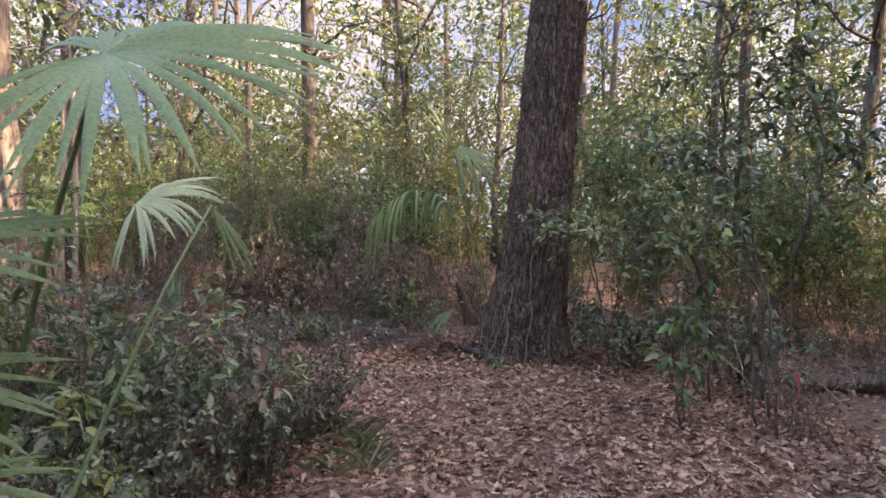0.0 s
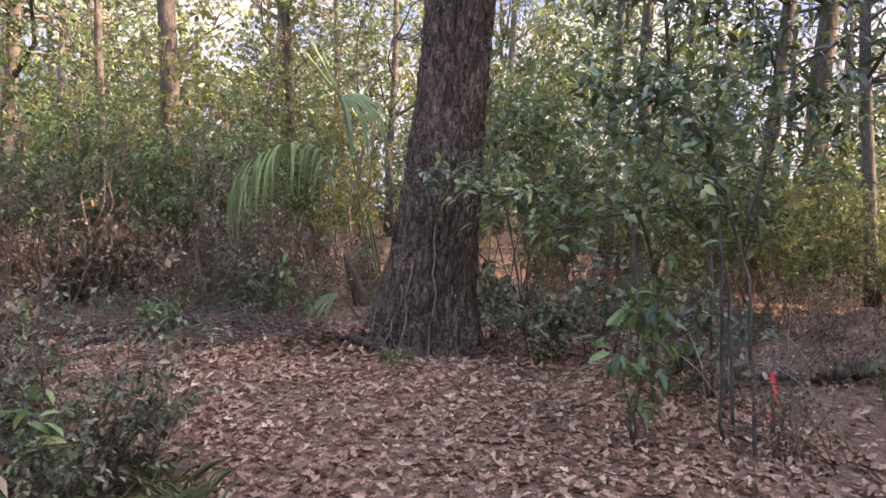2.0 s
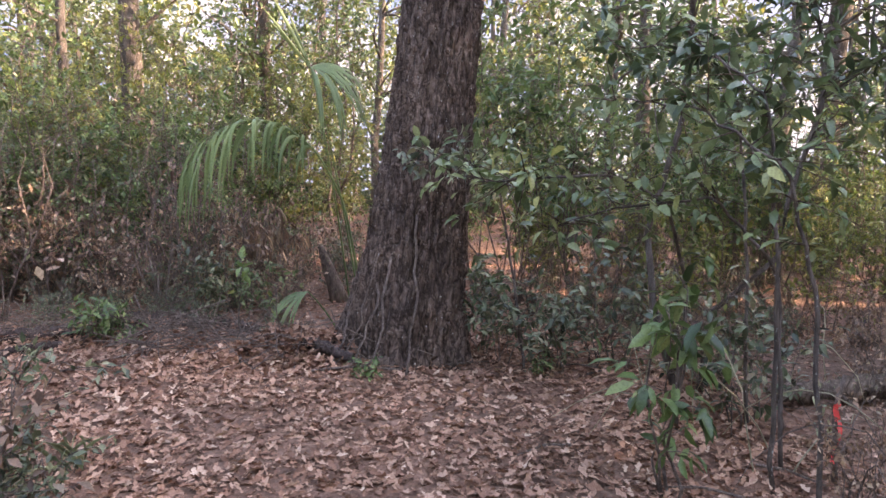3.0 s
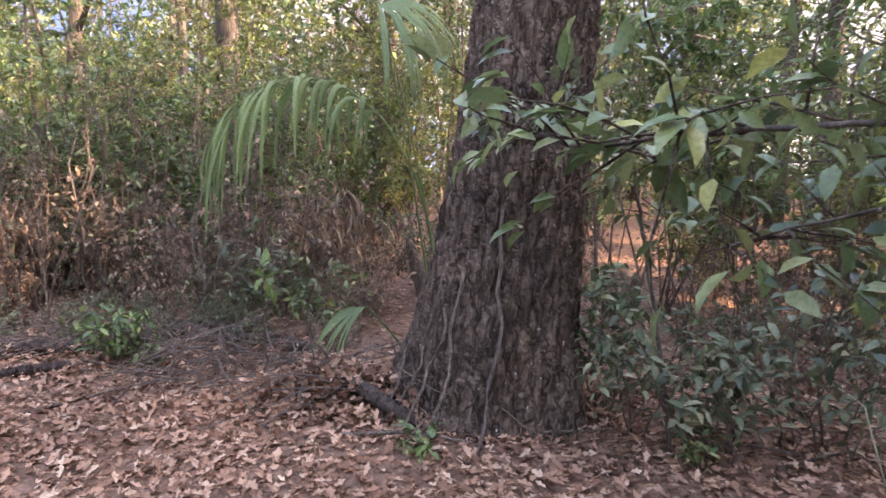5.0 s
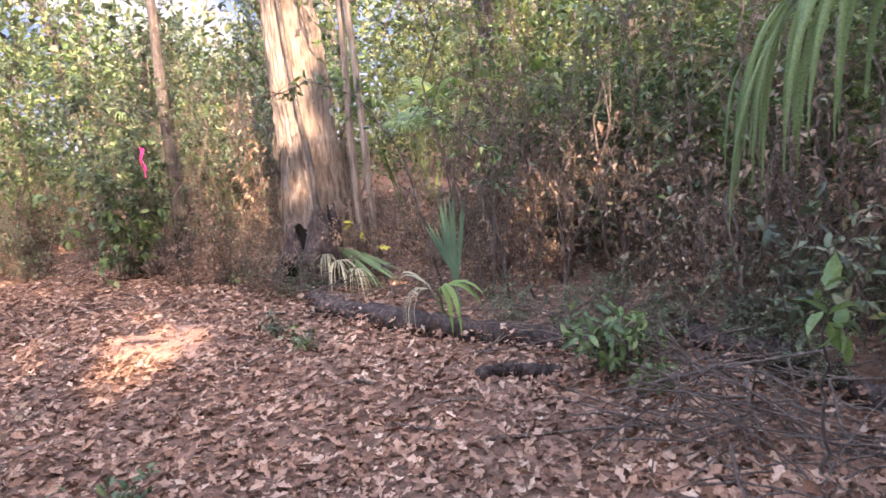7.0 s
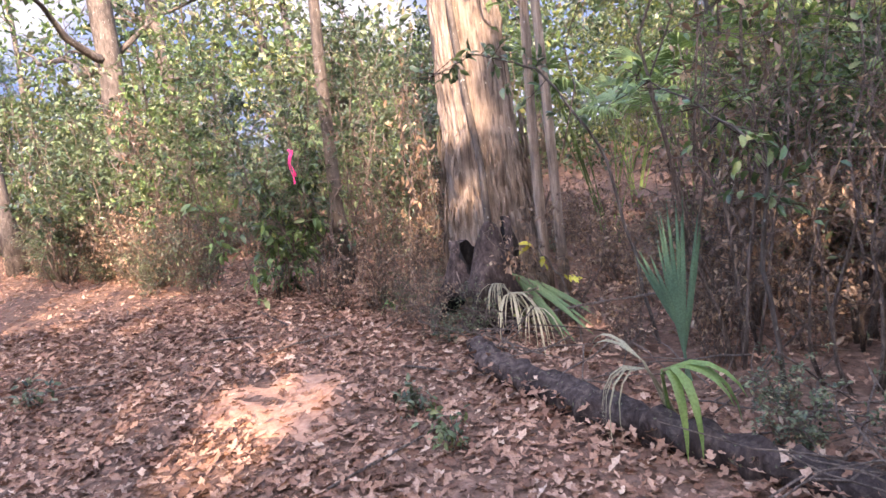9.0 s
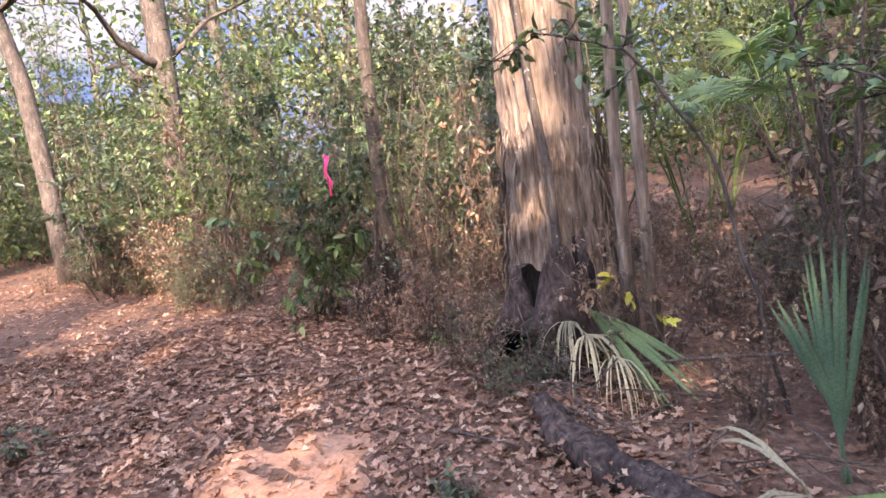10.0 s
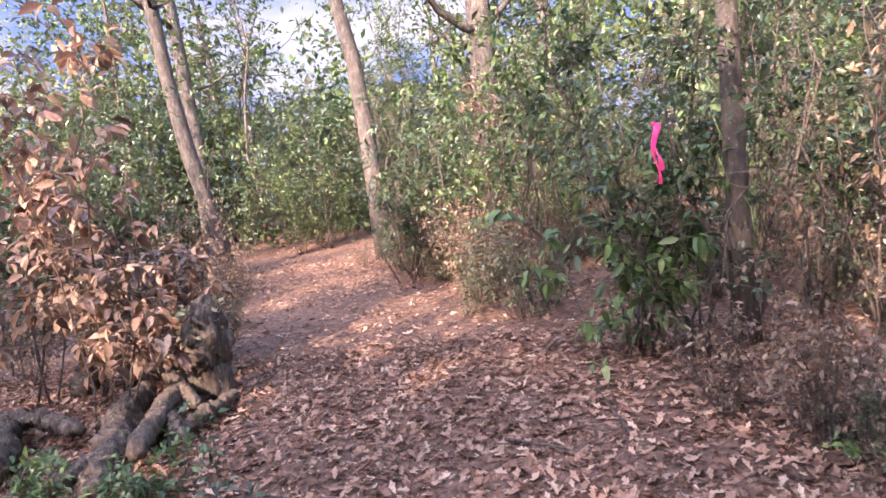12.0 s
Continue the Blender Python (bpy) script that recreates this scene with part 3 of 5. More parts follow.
def sky_gaps(p):
    """Openings between the far crowns, above the trail and to the north-west."""
    keep = np.ones(len(p), bool)
    for ex, ey, dx, dy, half, rise in ((-3.6, 7.2, -0.88, -0.47, 0.085, 0.13), (0, 0, -0.43, 0.9, 0.05, 0.15), (0, 0, -0.12, 0.99, 0.05, 0.19), (1, 3, 0.64, 0.77, 0.11, 0.05), (-1.4, 6.8, -0.93, -0.36, 0.06, 0.14), (-1.4, 6.8, -0.978, -0.2, 0.12, 0.13)):
        d = p[:, :2] - np.array([ex, ey])
        far = np.hypot(d[:, 0], d[:, 1])
        across = np.abs(d[:, 0] * dy - d[:, 1] * dx) / far
        ahead = d[:, 0] * dx + d[:, 1] * dy > 0
        keep &= ~(ahead & (across < half * (0.7 + 0.5 * np.sin(p[:, 2] * 1.3 + far))) & ((p[:, 2] - 1.5) / far > rise))
    return keep


def leaf_mass(name, label, points, size, material, rng):
    n = len(points)
    lv = Leaves()
    lv.add(points, unit(rng.normal(0, 1, (n, 3))), unit(rng.normal(0, 0.7, (n, 3)) + np.array([0, 0, 1.0])), size * rng.uniform(0.6, 1.3, n), size * 0.5 * rng.uniform(0.8, 1.2, n))
    me = lv.mesh(name)
    me.materials.append(material)
    return tagged(new(name, me), label, "woods", kind="stuff")


def backdrop():
    """Hazy blue sky with thin white cloud behind the farthest trees, a closed ring beyond 60 m."""
    m, ns, ls, p = nodes_of("hazy_sky")
    n = noise_node(ns, ls, 0.05, 4.0, 0.55, (1, 1, 2.2))
    r = ramp(ns, [(0.38, (0.3, 0.46, 0.92)), (0.56, (0.86, 0.9, 1.0))])
    ls.new(n.outputs["Fac"], r.inputs[0])
    e = ns.new("ShaderNodeEmission")
    e.inputs["Strength"].default_value = 0.095
    ls.new(r.outputs[0], e.inputs["Color"])
    ls.new(e.outputs[0], ns["Material Output"].inputs["Surface"])
    k = 96
    a = np.linspace(0, 2 * np.pi, k, endpoint=False)
    ring = np.stack([np.cos(a) * 66 - 2, np.sin(a) * 66 + 5], 1)
    v = np.concatenate([np.column_stack([ring, np.full(k, -1.0)]), np.column_stack([ring, np.full(k, 32.0)])])
    i, j = np.arange(k), (np.arange(k) + 1) % k
    me = raw_mesh("backdrop", v, [np.stack([i, j, j + k, i + k], 1)])
    me.materials.append(m)
    tagged(new("backdrop", me), "hazy blue sky with thin cloud behind the woods", "sky", kind="structure")


backdrop()


def far_woods():
    rng = rand(51)
    # a tall unseen leaf mass added on the east to block the low sun
    n = 21000
    p = np.stack([rng.uniform(9, 17, n), rng.uniform(-11, 8, n), rng.uniform(0, 1, n) ** 0.8 * 15.6], 1)
    p[:, 2] *= 0.92 + 0.12 * np.sin(p[:, 1] * 1.7) + 0.05 * np.sin(p[:, 1] * 5.1)
    leaf_mass("far_woods", "dense leafy edge of the surrounding woods", p[gaps_for_sun(p)], 0.75, GREEN, rng)
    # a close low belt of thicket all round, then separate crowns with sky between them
    # grey-green on the farthest ring stands in for haze over distant trees
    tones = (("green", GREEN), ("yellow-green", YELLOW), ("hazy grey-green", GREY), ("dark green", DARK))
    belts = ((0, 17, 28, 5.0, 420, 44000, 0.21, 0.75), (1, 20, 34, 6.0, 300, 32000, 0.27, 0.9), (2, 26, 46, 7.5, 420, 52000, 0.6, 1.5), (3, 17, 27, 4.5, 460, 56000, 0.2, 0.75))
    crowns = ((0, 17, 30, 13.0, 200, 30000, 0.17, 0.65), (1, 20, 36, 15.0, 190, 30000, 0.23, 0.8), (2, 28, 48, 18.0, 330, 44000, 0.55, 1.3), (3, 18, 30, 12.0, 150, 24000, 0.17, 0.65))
    for high, rows in ((False, belts), (True, crowns)):
        for k, r0, r1, tall, clumps, n, size, wide in rows:
            a = rng.uniform(0, 2 * np.pi, clumps)
            r = rng.uniform(r0, r1, clumps)
            h = 3.5 + rng.uniform(0, 1, clumps) * (tall - 3.5) if high else rng.uniform(0, 1, clumps) ** 1.2 * tall
            c = np.stack([np.cos(a) * r - 2, np.sin(a) * r + 5, h], 1)
            i = rng.integers(0, clumps, n)
            q = c[i] + rng.normal(0, 1, (n, 3)) * np.array([1.0, 1.0, 0.7]) * wide
            q = q[beside_trail(q) > 1.6]
            q[:, 2] = np.abs(q[:, 2]) + ground_z(q[:, 0], q[:, 1])
            q = q[~((q[:, 0] > 6) & (q[:, 1] < 8))]
            q = q[gaps_for_sun(q) & sky_gaps(q)]
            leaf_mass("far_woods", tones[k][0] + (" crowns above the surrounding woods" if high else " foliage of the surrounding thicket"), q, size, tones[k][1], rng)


far_woods()


# ---- palmettos ----
def fan(hub, axis, normal, length, spread, count, droop, seed, join=True, slim=1.0):
    """A palmetto blade: pleated leaflets that part towards their tips and bend under their weight."""
    rng = rand(seed)
    hub, axis, normal = np.asarray(hub, float), unit(np.asarray(axis, float)), np.asarray(normal, float)
    normal = unit(normal - axis * (normal @ axis))
    side = np.cross(normal, axis)
    width = math.radians(2 * spread) * 0.5 / count * 0.39 * slim
    v, f, m = [], [], 0
    leaflets = []
    secs = np.array([0, 0.12, 0.3, 0.5, 0.68, 0.85, 1.0])
    wide = np.array([0.12, 0.45, 0.95, 1.0, 0.8, 0.45, 0.04])
    for k in range(count):
        u = (k + 0.5) / count * 2 - 1
        a = math.radians(spread) * u + rng.normal(0, 0.16 if slim < 0.8 else 0.045 if spread > 12 else 0.01)
        d = axis * math.cos(a) + side * math.sin(a) + normal * 0.12 * (1 - abs(u))
        ln = length * (1 - 0.25 * abs(u) ** 2) * rng.uniform(0.92 if slim > 0.8 else 0.55, 1.06)
        across = unit(np.cross(normal, d))
        dr = droop * rng.uniform(0.75, 1.25)
        w = width * ln
        for s, b in zip(secs, wide):
            bend = dr * max(0, s - 0.25) ** 1.6 * 1.6
            p = hub + d * ln * s * (1 - 0.35 * bend) + np.array([0, 0, -1.0]) * ln * bend * 0.8
            pl = normal * w * 0.45 * b
            v += [p - across * w * b - pl, p + pl * 0.6, p + across * w * b - pl]
        for i in range(len(secs) - 1):
            o = m + i * 3
            f += [(o, o + 1, o + 4, o + 3), (o + 1, o + 2, o + 5, o + 4)]
        m += len(secs) * 3
        if not join:
            leaflets.append((np.array(v), np.array(f)))
            v, f, m = [], [], 0
    return (np.array(v), np.array(f)) if join else leaflets


def palmetto(label, base, fronds, group="", material=None, near=True):
    """fronds: hub, axis, normal, length, spread, leaflets, droop, dry."""
    b = np.array([base[0], base[1], gz(*base)])
    t = thing("palmetto", label, "palm", base[0], base[1], group=group)
    rng = rand(int(abs(base[0] * 100 + base[1] * 10)))
    for k, (hub, axis, normal, length, spread, count, droop, dry) in enumerate(fronds):
        hub = np.asarray(hub, float)
        mat = PALM_DRY if dry else (material or PALM)
        tb = Tubes()
        up = np.array([0, 0, (hub[2] - b[2]) * 0.45])
        foot = b + np.array([*rng.normal(0, 0.03, 2), -0.02])
        q = np.linspace(0, 1, 9)[:, None]
        mid = (foot + hub) / 2 + up * 0.35
        line = (1 - q) ** 2 * foot + 2 * q * (1 - q) * mid + q ** 2 * hub
        tb.add(line - b, np.linspace(0.011, 0.006, 9), 5)
        stalk = piece("stalk", tb.mesh("stalk"), mat, t)
        if near:
            for v, f in fan(hub - b, axis, normal, length, spread, count, droop, k * 17 + 3, False, 0.6 if dry and count > 8 else 1.9 if spread < 12 and not dry else 1.0):
                piece("leaflet", raw_mesh("leaflet", v, [f], smooth=False), mat, stalk)
        else:
            v, f = fan(hub - b, axis, normal, length, spread, count, droop, k * 17 + 3)
            tagged(piece("blade", raw_mesh("blade", v, [f], smooth=False), mat, stalk), kind="stuff")
    return t


def arching_frond(label, base, ribs, group):
    """Fronds with an arched rib from which long narrow leaflets hang."""
    b = np.array([base[0], base[1], gz(*base)])
    t = thing("palmetto", label, "palm", base[0], base[1], group=group)
    rng = rand(88)
    for rib in ribs:
        pts = np.concatenate([[b], np.asarray(rib, float)]) - b
        s = np.linspace(0, 1, len(pts))
        q = np.linspace(0, 1, 40)
        line = np.stack([np.interp(q, s, pts[:, k]) for k in range(3)], 1)
        for _ in range(3):
            line[1:-1] = (line[:-2] + line[1:-1] * 2 + line[2:]) / 4
        tb = Tubes()
        tb.add(line, np.linspace(0.014, 0.003, 40), 6)
        stalk = piece("stalk", tb.mesh("stalk"), PALM, t)
        for k in range(38):
            i = min(14 + k * 25 / 37 + rng.uniform(-0.3, 0.3), 38.9)
            p = line[int(i)] + (line[min(int(i) + 1, 39)] - line[int(i)]) * (i - int(i))
            along = unit(line[min(int(i) + 2, 39)] - line[int(i) - 2])
            out = unit(np.cross(along, (0, 0, 1.0))) * (1 if k % 2 else -1)
            ln = rng.uniform(0.55, 0.88) * (0.75 + 0.25 * math.sin(k / 37 * 3.14))
            sway = rng.normal(0, 0.09, 3)
            fall = rng.uniform(1.3, 2.1)
            v, f = [], []
            for j, u in enumerate(np.linspace(0, 1, 8)):
                c = p + (out * 0.24 + along * 0.36 + sway) * ln * (1 - (1 - u) ** 2) + np.array([0, 0, -1.0]) * ln * 0.95 * u ** fall + np.array([0, 0, 0.05]) * math.sin(u * 3.14)
                w = 0.022 * (0.35 + 1.3 * u * (1 - u) * 2 if u < 0.5 else 1.0 - 0.93 * (u - 0.5) * 2)
                e = unit(along + out * 0.15) * w
                v += [c - e, c + out * w * 0.5, c + e]
            for j in range(7):
                f += [(j * 3, j * 3 + 1, j * 3 + 4, j * 3 + 3), (j * 3 + 1, j * 3 + 2, j * 3 + 5, j * 3 + 4)]
            piece("leaflet", raw_mesh("leaflet", v, [np.array(f)], smooth=False), PALM, stalk)


def palmettos():
    g = "palmettos at the trailside"
    palmetto("green palmetto with broad arching fans beside the trail", (-1.25, 1.5),
             [((-0.85, 1.6, 1.95), (1.0, 0.0, 0.02), (0.05, -0.52, 0.85), 0.7, 140, 40, 0.24, False),
              ((-1.12, 1.25, 1.46), (0.95, 0.15, 0.08), (0.1, -0.45, 0.9), 0.45, 70, 15, 0.2, False),
              ((-1.15, 1.2, 1.2), (0.9, 0.25, -0.05), (0.1, -0.45, 0.9), 0.45, 65, 14, 0.25, False),
              ((-1.2, 1.4, 0.9), (0.9, 0.25, -0.1), (0.1, -0.5, 0.85), 0.42, 65, 14, 0.3, False),
              ((-1.0, 2.75, 1.62), (0.5, 0.1, -0.8), (0.5, -0.8, 0.2), 0.36, 14, 4, 0.2, False)], g)
    palmetto("pale green palmetto with one drooping fan above the bushes", (-2.3, 4.4),
             [((-1.93, 4.0, 1.68), (0.95, -0.2, 0.22), (-0.05, -0.55, 0.85), 0.75, 88, 24, 0.36, False)], g, PALM_PALE)
    arching_frond("palmetto with a long arching frond that hangs beside the oak", (0.75, 9.0),
                  [[(0.5, 8.95, 1.35), (0.22, 8.9, 1.85), (-0.1, 8.85, 2.1), (-0.42, 8.72, 2.13), (-0.7, 8.6, 1.98), (-0.88, 8.5, 1.7)]], g)
    palmetto("palmetto with stiff upper blades and a hanging fan behind the oak", (0.65, 9.35),
             [((0.15, 9.1, 2.72), (0.9, -0.2, -0.15), (0.0, -0.5, 0.85), 0.95, 70, 22, 0.85, False),
              ((0.15, 9.1, 2.7), (-0.55, -0.05, 0.85), (0.3, -0.9, 0.2), 0.85, 14, 5, 0.06, False)], g)
    palmetto("fallen palmetto fan lying against the roots of the oak", (0.5, 8.75),
             [((0.14, 8.46, 0.5), (-0.75, -0.35, -0.25), (-0.1, -0.4, 1), 0.5, 38, 11, 0.6, False)], g)
    palmetto("young palmetto with one upright folded blue-green blade", (-3.8, 9.15),
             [((-3.8, 9.15, 0.12), (-0.04, 0.06, 1), (0.75, -0.65, 0.1), 1.0, 11, 10, 0.03, False),
              ((-3.8, 9.15, 0.25), (-0.3, -0.25, 1), (0.75, -0.65, 0.1), 0.6, 6, 3, 0.05, False)], g, PALM_BLUE)
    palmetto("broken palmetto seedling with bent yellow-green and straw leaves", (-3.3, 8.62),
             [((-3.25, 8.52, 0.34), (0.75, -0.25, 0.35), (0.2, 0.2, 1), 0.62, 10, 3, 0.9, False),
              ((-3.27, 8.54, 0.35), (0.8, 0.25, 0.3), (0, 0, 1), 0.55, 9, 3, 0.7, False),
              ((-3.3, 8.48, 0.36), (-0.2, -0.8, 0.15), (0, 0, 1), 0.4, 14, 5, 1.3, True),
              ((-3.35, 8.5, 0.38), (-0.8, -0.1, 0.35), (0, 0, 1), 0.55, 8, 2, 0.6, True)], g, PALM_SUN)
    palmetto("flattened palmetto with dark green and bleached blades by the log", (-5.3, 9.1),
             [((-5.5, 8.98, 0.42), (0.95, 0.0, -0.2), (0.25, -0.6, 0.75), 1.2, 10, 8, 0.1, False),
              ((-5.3, 8.85, 0.32), (0.95, -0.2, 0.05), (0, 0, 1), 0.62, 40, 12, 0.9, True),
              ((-4.95, 8.82, 0.28), (0.95, -0.25, 0.02), (0, 0, 1), 0.55, 38, 12, 1.0, True),
              ((-5.5, 8.85, 0.36), (0.7, -0.5, 0.15), (0, 0, 1), 0.5, 40, 9, 0.9, True)], g)
    for k, (x, y) in enumerate(((-7.3, 13.0), (-9.3, 13.3), (-5.6, 13.2), (-11.8, 9.2), (-6.2, 11.6), (-7.2, 11.2))):
        rng = rand(300 + k)
        fr = []
        for j in range(9):
            a = rng.uniform(0, 6.28)
            e = rng.uniform(0.1, 1.1)
            d = np.array([math.cos(a), math.sin(a), e])
            h = np.array([x, y, gz(x, y) + 1.5]) + unit(d) * rng.uniform(0.5, 1.0)
            fr.append((h, d, (-d[0] * e, -d[1] * e, 1.0), rng.uniform(0.55, 0.8), 100, 26, rng.uniform(0.3, 0.7), False))
        # palms beyond y 11 take the sunlit blade colour
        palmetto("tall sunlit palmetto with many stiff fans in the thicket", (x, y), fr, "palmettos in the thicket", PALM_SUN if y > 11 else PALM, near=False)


palmettos()


# ---- shrubs ----
MAIN_STEMS = 4


def shrub(name, label, category, seed, leaf_mat, height, spread, stems, twigs, per_twig, leaf, width=0.5, blade="small", wood=None, **more):
    tb, lv, main = grow(rand(seed), height, spread, stems, twigs, per_twig, leaf, width, **more)
    t = thing(name, label, category, 0, 0, 0)
    for k in main[:MAIN_STEMS]:
        piece("stem", k.mesh("stem"), wood or TWIG, t)
    tagged(piece("brushwood", tb.mesh("brushwood"), wood or TWIG, t), kind="stuff")
    tagged(piece("foliage", lv.mesh("foliage", blade), leaf_mat, t), kind="stuff")
    return t


def kinds():
    k = {}
    k["green"] = [shrub("shrub", "leafy green shrub in the thicket", "shrub", 400 + i, GREEN, 2.5, 0.8, 9, 170, 13, 0.092, 0.46, "broad") for i in range(3)]
    k["dark"] = [shrub("shrub", "dark glossy-leaved evergreen shrub", "shrub", 410 + i, DARK, 2.9, 0.75, 7, 170, 13, 0.11, 0.4, "broad") for i in range(3)]
    k["grey"] = [shrub("undergrowth_bush", "low grey-green bush among dry twigs", "shrub", 420 + i, GREY, 0.95, 0.5, 12, 120, 10, 0.055, low=0.05, twig_len=0.25, stem_r=0.006) for i in range(3)]
    k["bower"] = [shrub("shrub", "tall shrub with bare lower stems and a leafy green top", "shrub", 470 + i, GREEN, 3.3, 1.0, 8, 170, 12, 0.098, 0.46, "broad", low=0.45, twig_len=0.6) for i in range(3)]
    k["dry"] = [shrub("dry_bush", "dry twiggy bush with withered brown leaves", "shrub", 430 + i, BROWN, 1.35, 0.55, 16, 150, 6, 0.07, low=0.05, droop=0.9, twig_len=0.35, stem_r=0.007) for i in range(3)]
    k["bramble"] = [shrub("bramble", "dark tangled bramble of thin stems and small leaves", "shrub", 480 + i, (GREY, BROWN, BROWN)[i], 1.15, 0.6, 18, 190, 8, 0.06, 0.45, low=0.04, twig_len=0.3, stem_r=0.006, droop=0.6) for i in range(3)]
    k["wand"] = [shrub("bare_sapling", "thin bare-stemmed sapling with few small leaves", "tree", 490 + i, (GREY, BROWN)[i], 2.5, 0.55, 6, 66, 2.6, 0.075, 0.42, low=0.1, twig_len=0.5, stem_r=0.013) for i in range(2)]
    k["yellow"] = [shrub("shrub", "pale yellow-green shrub catching the sun", "shrub", 440 + i, YELLOW, 3.6, 0.95, 6, 160, 15, 0.08) for i in range(2)]
    k["tall"] = [shrub("understory_tree", "tall leafy understory tree", "tree", 450 + i, GREEN, 6.0, 1.5, 4, 260, 17, 0.10, low=0.3, twig_len=0.9, stem_r=0.04) for i in range(2)]
    k["tall_dark"] = [shrub("understory_tree", "tall evergreen understory tree with dark leaves", "tree", 460 + i, DARK, 5.2, 1.3, 3, 230, 17, 0.11, 0.42, low=0.25, twig_len=0.8, stem_r=0.035) for i in range(2)]
    return k


KINDS = kinds()
USED = set()


def plant(kind, x, y, scale=1.0, tall=1.0, seed=0, label=""):
    rng = rand(seed + 5000)
    src = KINDS[kind][rng.integers(0, len(KINDS[kind]))]
    m = pose(x, y, gz(x, y), 0, 0, rng.uniform(0, 360)) @ Matrix.Diagonal((scale, scale, scale * tall, 1))
    if src.name not in USED:
        USED.add(src.name)
        src.matrix_basis = m
        ob = src
    else:
        ob = copy_thing(src, m)
        ob.scale = (scale, scale, scale * tall)
    return tagged(ob, label)


def zone(kinds_used, n, x0, x1, y0, y1, s0, s1, seed, clear=1.5, gap=0.45):
    rng = rand(seed)
    done, tries = [], 0
    while len(done) < n and tries < n * 30:
        tries += 1
        x, y = rng.uniform(x0, x1), rng.uniform(y0, y1)
        if off_trail(x, y) < clear or math.hypot(x - 1.09, y - 7.97) < 0.9 or math.hypot(x + 6.45, y - 9.3) < 0.8 or math.hypot(x + 6.2, y - 11.0) < 1.2 or math.hypot(x + 5.0, y - 10.2) < 0.7:
            continue
        if any(math.hypot(x - a, y - b) < gap for a, b in done):
            continue
        done.append((x, y))
        plant(kinds_used[rng.integers(0, len(kinds_used))], x, y, rng.uniform(s0, s1), rng.uniform(0.85, 1.15), seed * 100 + tries)


zone(["green", "green", "yellow"], 11, -6.5, 0.2, 11.2, 14.0, 0.8, 1.15, 1)
zone(["yellow", "green", "tall"], 14, -8, 4, 13.5, 18, 0.85, 1.15, 2, gap=0.9)
zone(["dry", "dry", "grey"], 8, -6.0, 0.0, 9.8, 11.5, 0.7, 1.1, 3, gap=0.6)
zone(["grey", "dry", "dry"], 6, -2.4, 0.0, 8.9, 10.2, 0.45, 0.7, 4)
zone(["bower", "yellow", "yellow"], 6, 2.8, 7.0, 8.8, 12.0, 0.75, 1.05, 5, gap=0.9)
zone(["grey", "dry"], 15, 2.2, 6.0, 4.4, 9.5, 0.4, 0.75, 6, clear=1.8)
zone(["yellow", "green", "green"], 16, 4, 12, 11, 19, 0.6, 0.9, 7, gap=1.1)
zone(["green", "yellow", "grey"], 12, 7.0, 13, 7.5, 13, 0.5, 0.8, 8, gap=0.9)
zone(["grey", "dry", "grey"], 22, -3.2, -0.9, 2.4, 4.8, 0.5, 0.85, 9, clear=1.0, gap=0.3)
zone(["green", "dark", "grey"], 10, -6.5, -2.8, 0.8, 4.0, 0.5, 0.8, 10, clear=1.6)
zone(["green", "dark", "tall_dark"], 6, -14, -9.4, 9.2, 12, 0.7, 1.1, 11, gap=0.9)
zone(["dry", "grey"], 14, -11, -6.6, 7.9, 10.5, 0.5, 0.9, 12)
zone(["bower", "tall_dark", "dark", "wand"], 17, -22, -12.5, 4.5, 12, 0.8, 1.2, 13, clear=1.3, gap=1.0)
zone(["tall_dark", "green", "dark"], 20, -24, -13, -6, 3, 0.65, 0.95, 14, clear=1.2, gap=1.0)
zone(["green", "grey"], 8, -13, -9, -3, 0.5, 0.8, 1.1, 19, clear=1.6, gap=0.9)
zone(["dry", "grey"], 12, -13, -8.5, 0.5, 3.6, 0.6, 1.0, 15, clear=1.3)
zone(["tall", "bower"], 4, -9, -1, 14.0, 18, 0.7, 1.0, 16, gap=1.2)
zone(["dark", "wand", "grey", "dark", "bower"], 18, -15, -10.2, 4.4, 8.6, 0.6, 1.0, 17, clear=1.15)
zone(["dark", "green"], 8, -17, -11, -2, 1.6, 0.7, 1.0, 27, clear=1.3)
zone(["tall", "green"], 16, -9, -3, -5, 0, 0.8, 1.2, 18, clear=2.2, gap=1.0)
zone(["yellow", "green", "tall"], 30, -16, 16, 16, 24, 0.8, 1.2, 20, gap=1.3)
zone(["yellow", "green", "grey"], 16, 9, 18, 9, 20, 0.8, 1.2, 21, gap=1.3)
zone(["bower", "bower", "green"], 8, -4.6, -1.6, 11.2, 12.8, 0.8, 1.05, 22, gap=0.7)
zone(["bower", "yellow"], 4, 2.4, 5.5, 9, 11, 0.9, 1.1, 23, gap=0.9)
zone(["dry", "grey"], 16, -14, -9.3, 0.6, 4.2, 0.35, 0.6, 24, clear=0.85, gap=0.35)
zone(["dry", "grey", "grey"], 14, -14, -9.6, 4.4, 7, 0.4, 0.65, 25, clear=0.95, gap=0.35)
zone(["tall", "tall_dark", "bower"], 14, -26, -15.5, -8, 8, 0.7, 1.05, 26, clear=0.4, gap=1.1)
zone(["dry", "dry", "grey"], 9, -7.4, -5.3, 8.25, 8.95, 0.28, 0.45, 28, clear=1.1, gap=0.2)
